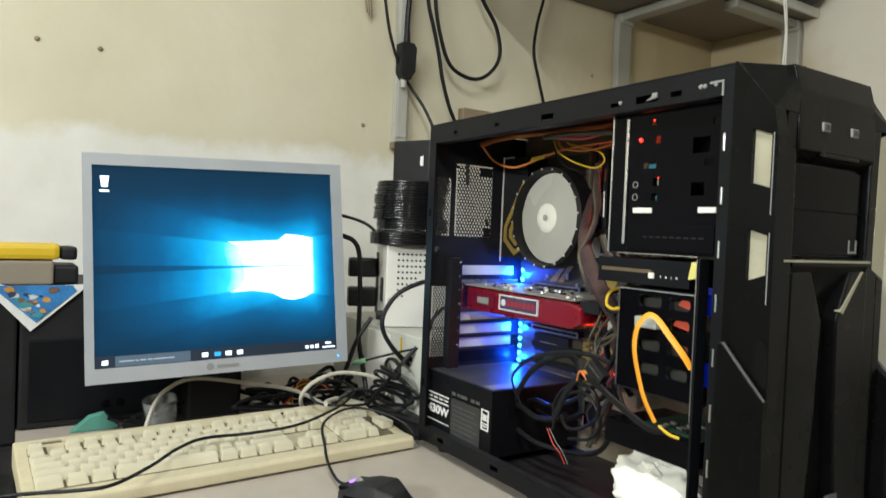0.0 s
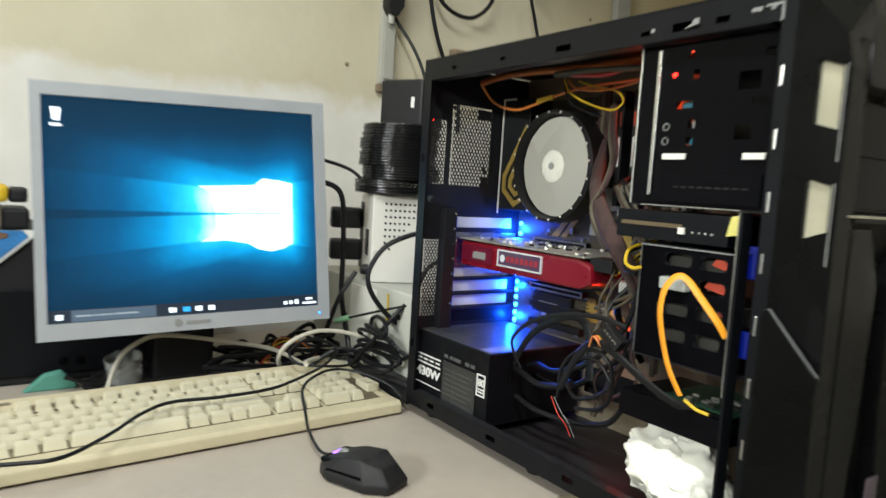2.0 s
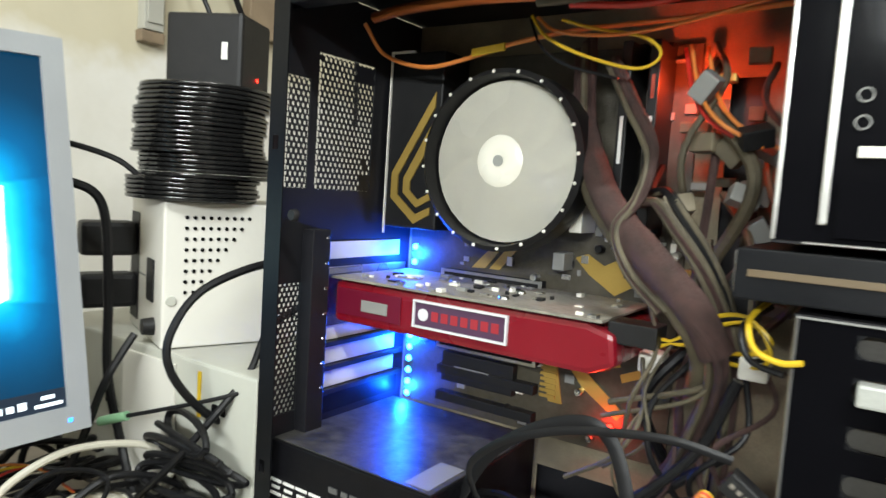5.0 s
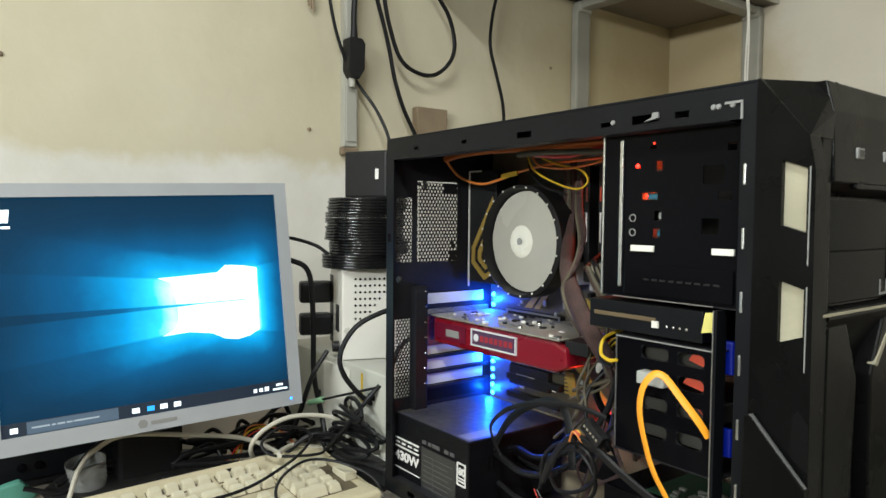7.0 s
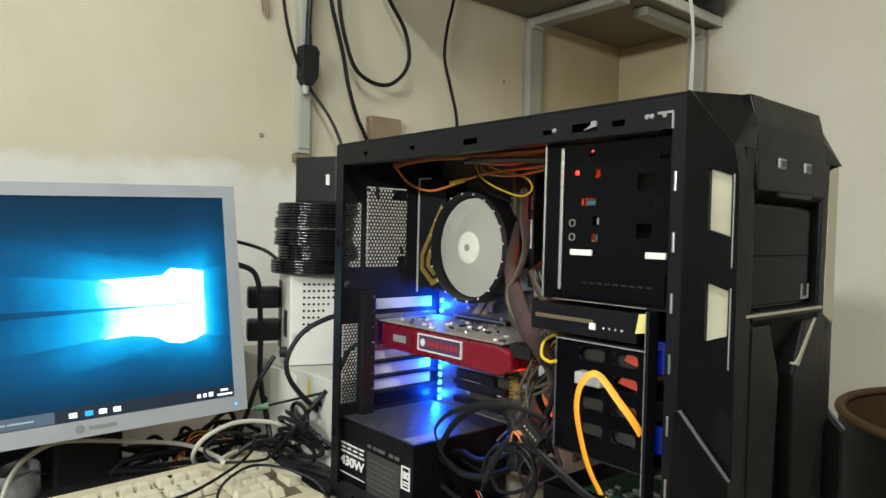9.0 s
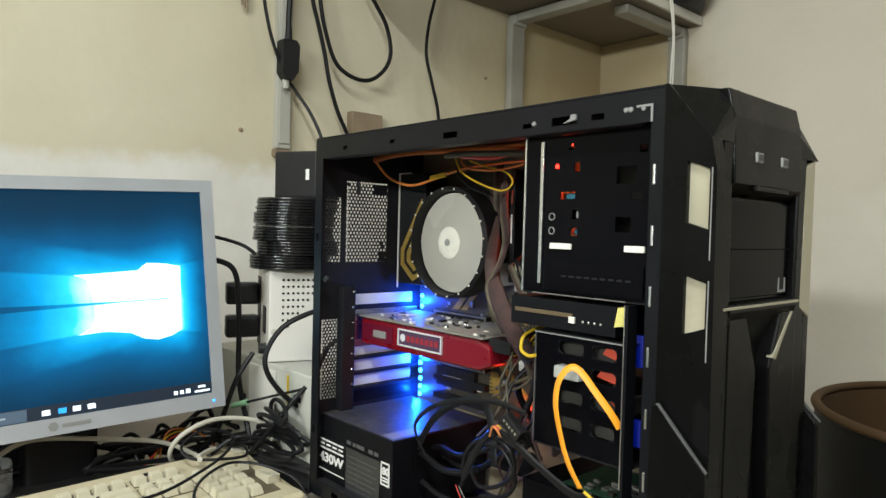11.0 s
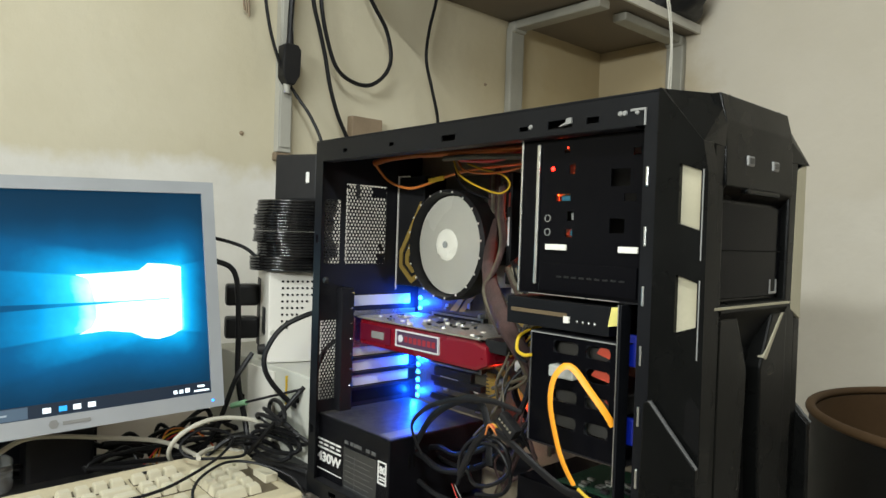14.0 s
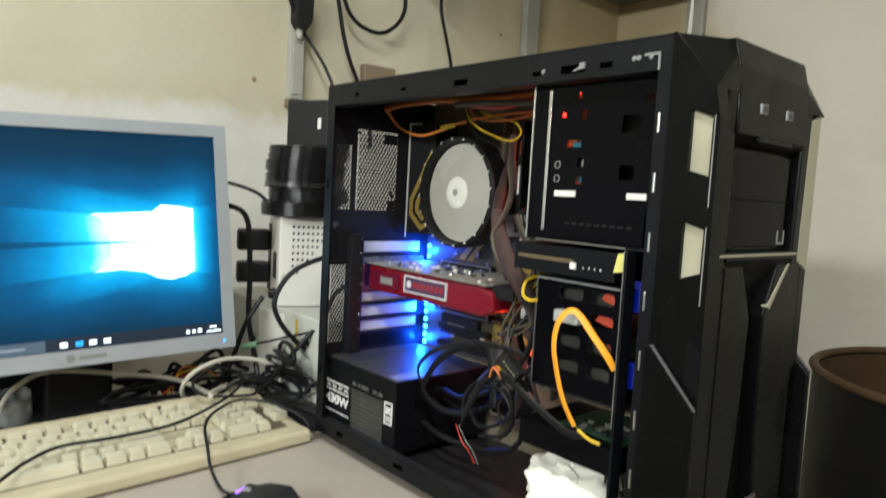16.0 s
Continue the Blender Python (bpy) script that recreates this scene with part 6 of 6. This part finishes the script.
for k in range(26):
    v = rng.uniform(0.166, 0.203)
    u = -0.465 + rng.uniform(-1, 1) * max(0.004, (v - 0.158) * 0.85)
    turn, r = rng.uniform(0, 6.3), rng.uniform(0.003, 0.008)
    pts = [(u + r * rng.uniform(0.5, 1.4) * math.cos(turn + a), v + 0.6 * r * math.sin(turn + a)) for a in (0.0, 1.1, 2.3, 3.4, 4.6, 5.5)]
    part("picture_patch", prism(pts, "x", -0.2964 + k * 0.00002, -0.2960 + k * 0.00002), inks[k % 5], photo)
scrap = thing("plastic_scrap", (-0.27, -0.385, 0.0), "crumpled green plastic scrap behind the keyboard", "scrap")
part("film", prism([(-0.42, 0.0), (-0.395, 0.022), (-0.375, 0.026), (-0.355, 0.004), (-0.36, 0.0)], "x", -0.275, -0.262, 0.003), M_BAG, scrap)
cup = thing("clear_cup", (-0.225, -0.29, 0.0), "cloudy clear plastic cup among the cables", "cup")
part("wall", turned([(0.020, 0), (0.024, 0.045), (0.0232, 0.045), (0.019, 0.001)], 24, pose(-0.235, -0.30, 0.002, 8, 6, 0), close=True), M_CUP, cup, "", True)
clutter = thing("cable_heap", (0.03, -0.56, -0.02), "dark heap of cables and parts beside the keyboard", "cables")
rng = random.Random(31)
for i in range(10):
    pts = [(rng.uniform(-0.05, 0.10), rng.uniform(-0.62, -0.52), rng.uniform(-0.012, 0.02)) for k in range(5)]
    part("cord", tube(pts, rng.choice((0.003, 0.005)), 8), M_CABLE, clutter, "", True)
part("bundle", box((-0.055, -0.64, -0.0195), (0.14, -0.51, -0.006), 0.004), M_BLACK, clutter)
part("ledge", box((-0.058, -1.10, DOWN), (0.262, -0.4845, -0.021), 0.004), M_BLACK, cupboard)
part("pale_strip", box((-0.16, -0.56, -0.0185), (-0.02, -0.508, 0.006), 0.003), M_KEYBODY, clutter, "pale yellow strip")
mark = tagged(link("pen_mark", tube([(0.075, -0.449, 0.0004), (0.083, -0.442, 0.0004), (0.090, -0.449, 0.0004), (0.096, -0.438, 0.0004), (0.084, -0.434, 0.0004)], 0.0012, 6, 5), M_HOLE), "black scribbled mark on the table top", "mark")

# ---- wall fittings ----
conduit = thing("conduit", (BACK, 0.235, 0.65), "grey plastic cable duct fixed to the wall", "cable duct")
part("channel", box((BACK, 0.219, 0.505), (BACK + 0.018, 0.250, UP - 0.01), 0.002), M_CONDUIT, conduit)
part("lid", box((BACK + 0.0182, 0.2225, 0.515), (BACK + 0.021, 0.2465, UP - 0.012), 0.001), M_CONDUIT, conduit)
part("broken_end", box((BACK, 0.216, 0.488), (BACK + 0.016, 0.253, 0.5045), 0.003), M_WOOD, conduit, "rusty broken lower end")
for y, z in ((0.149, 0.535), (-0.464, 0.607), (-0.368, 0.607), (0.83, 0.75)):
    n = thing("nail", (BACK, y, z), "dark nail plug in the wall", "nail", "nails in the wall")
    part("head", turned([(0, 0.004), (0.0035, 0.003), (0.0045, 0), (0, 0)], 12, pose(BACK, y, z, 0, 90, 0)), M_WOOD, n)
block = thing("wood_block", (BACK, 0.44, 0.57), "small brown wooden block fixed to the wall", "block")
part("body", box((BACK, 0.398, 0.535), (BACK + 0.022, 0.480, 0.604), 0.002), M_WOOD, block)
X = -0.500
cable([(X, 0.165, 0.90), (X, 0.178, 0.80), (X, 0.192, 0.735), (X, 0.212, 0.682), (X, 0.232, 0.648), (X, 0.250, 0.625), (X + 0.02, 0.275, 0.580), (X + 0.04, 0.292, 0.525), (X + 0.06, 0.295, 0.46), (X + 0.07, 0.29, 0.38)], 0.0036, M_CABLE, "black cable hanging on the wall")
cable([(X, 0.245, 0.92), (X, 0.238, 0.84), (X, 0.234, 0.78), (X, 0.233, 0.735)], 0.0060, M_CABLE, "thick black cord ending in a socket")
cable([(X, 0.275, 0.90), (X, 0.286, 0.822), (X, 0.302, 0.770), (X, 0.318, 0.715), (X, 0.332, 0.655), (X, 0.352, 0.600), (X, 0.375, 0.558), (X + 0.01, 0.40, 0.50), (X + 0.02, 0.40, 0.42)], 0.0046, M_CABLE, "black cable hanging on the wall")
cable([(X + 0.008, 0.296, 0.90), (X + 0.008, 0.300, 0.822), (X + 0.008, 0.315, 0.755), (X + 0.008, 0.342, 0.695), (X + 0.008, 0.385, 0.672), (X + 0.008, 0.432, 0.674), (X + 0.008, 0.472, 0.706), (X + 0.008, 0.486, 0.748), (X + 0.008, 0.470, 0.805), (X + 0.008, 0.430, 0.856), (X + 0.008, 0.39, 0.92)], 0.0046, M_CABLE, "black cable in a hanging loop on the wall")
cable([(X, 0.635, 0.98), (X, 0.622, 0.905), (X, 0.604, 0.835), (X, 0.598, 0.765), (X, 0.618, 0.700), (X, 0.640, 0.630), (X, 0.645, 0.55), (X, 0.65, 0.42)], 0.0040, M_CABLE, "black cable hanging on the wall")
socket = thing("cable_socket", (X, 0.235, 0.68), "black in-line power socket hanging on its cord", "socket")
part("body", prism([(0.214, 0.718), (0.222, 0.722), (0.246, 0.722), (0.254, 0.712), (0.252, 0.660), (0.240, 0.640), (0.224, 0.640), (0.214, 0.655)], "x", X - 0.012, X + 0.014, 0.003), M_BLACK, socket)
part("cord_grip", turned([(0, 0), (0.008, 0), (0.006, 0.03), (0, 0.03)], 14, pose(X, 0.234, 0.720)), M_BLACK, socket, "", True)
part("tip", turned([(0, 0), (0.006, 0), (0.0075, 0.018), (0, 0.018)], 14, pose(X, 0.230, 0.624)), M_CONDUIT, socket, "", True)
stub = thing("frayed_wire", (BACK, 0.14, 0.79), "short frayed brown wire ends on the wall", "wire")
for k in range(3):
    part("strand", tube([(BACK + 0.004, 0.135 + k * 0.008, 0.84), (BACK + 0.012, 0.139 + k * 0.006, 0.80), (BACK + 0.008, 0.145 + k * 0.005, 0.775 - k * 0.005)], 0.002, 6), M_WOOD, stub)

# ---- corner shelf ----
shelf = thing("shelf", (-0.36, 0.9, 0.93), "dark corner shelf on grey wall brackets", "shelf")
part("board", box((BACK + 0.002, 0.35, 0.934), (-0.204, SIDE - 0.002, 0.952), 0.001), M_BOARD, shelf)
part("front_edge", box((-0.2038, 0.35, 0.931), (-0.196, SIDE - 0.002, 0.955), 0.001), M_BOARD_EDGE, shelf, "pale front edge strip")


def bracket(m, out):
    """A bent flat-bar bracket: a leg down the wall and an arm under the board."""
    name = part("bracket", bmesh.new(), M_BRACKET, shelf, "grey painted angle bracket")
    bm = box((0.0, -0.026, -0.30), (0.022, 0.026, -0.018), 0.005)
    box((0.016, -0.021, -0.026), (out, 0.021, -0.004), 0.005, None, bm)
    box((0.002, -0.026, -0.034), (0.032, 0.026, -0.004), 0.009, None, bm, 3)
    bm.transform(m)
    bmesh.ops.recalc_face_normals(bm, faces=bm.faces)
    bm.to_mesh(name.data)
    bm.free()


bracket(pose(BACK + 0.001, 0.930, 0.936), 0.30)
bracket(pose(-0.262, SIDE - 0.001, 0.936, 0, 0, -90), 0.30)
sack = thing("black_bag", (-0.20, 1.24, 0.953), "black bag lying on the corner shelf", "bag")
bm = bmesh.new()
bmesh.ops.create_icosphere(bm, subdivisions=4, radius=1.0)
for v in bm.verts:
    p = v.co.copy()
    k = 1 + 0.22 * noise.noise(p * 2.1)
    v.co = Vector((-0.235 + p.x * 0.10 * k, 1.235 + p.y * 0.09 * k, max(0.956, 1.00 + p.z * 0.07 * k)))
part("body", bm, M_BLACK, sack, "", True)
wires = thing("white_wire", (-0.195, 1.16, 0.95), "pair of thin white wires hanging from the shelf", "wire")
for dy in (0.0, 0.010):
    part("strand", tube([(-0.190, 1.140 + dy, 0.99), (-0.186, 1.152 + dy, 0.93), (-0.186, 1.166 + dy * 0.5, 0.86), (-0.186, 1.162 + dy, 0.78), (-0.186, 1.160 + dy, 0.70), (-0.186, 1.165 + dy, 0.45)], 0.0022, 6), M_WHITE, wires, "", True)

# ---- drum beside the tower ----
drum = thing("drum", (0.57, 0.87, DOWN), "open black drum with a brown rim, standing on the floor", "drum")
DR, DZ = 0.275, 0.085
part("wall", turned([(0.0, DOWN), (DR - 0.02, DOWN), (DR - 0.008, DOWN + 0.03), (DR - 0.008, DZ - 0.012), (DR - 0.014, DZ - 0.012), (DR - 0.014, DOWN + 0.05), (0, DOWN + 0.05)], 64, pose(0.57, 0.87, 0)), M_DRUM, drum, "", True)
part("lining", turned([(DR - 0.0145, DZ - 0.013), (DR - 0.0145, DOWN + 0.06), (DR - 0.017, DOWN + 0.06), (DR - 0.017, DZ - 0.013)], 64, pose(0.57, 0.87, 0), close=True), M_DRUM_IN, drum, "brown inner face", True)
part("rim", turned([(DR - 0.010 + 0.008 * math.cos(a), DZ - 0.006 + 0.007 * math.sin(a)) for a in [2 * math.pi * k / 12 for k in range(12)]], 64, pose(0.57, 0.87, 0), close=True), M_DRUM_IN, drum, "rolled brown rim", True)
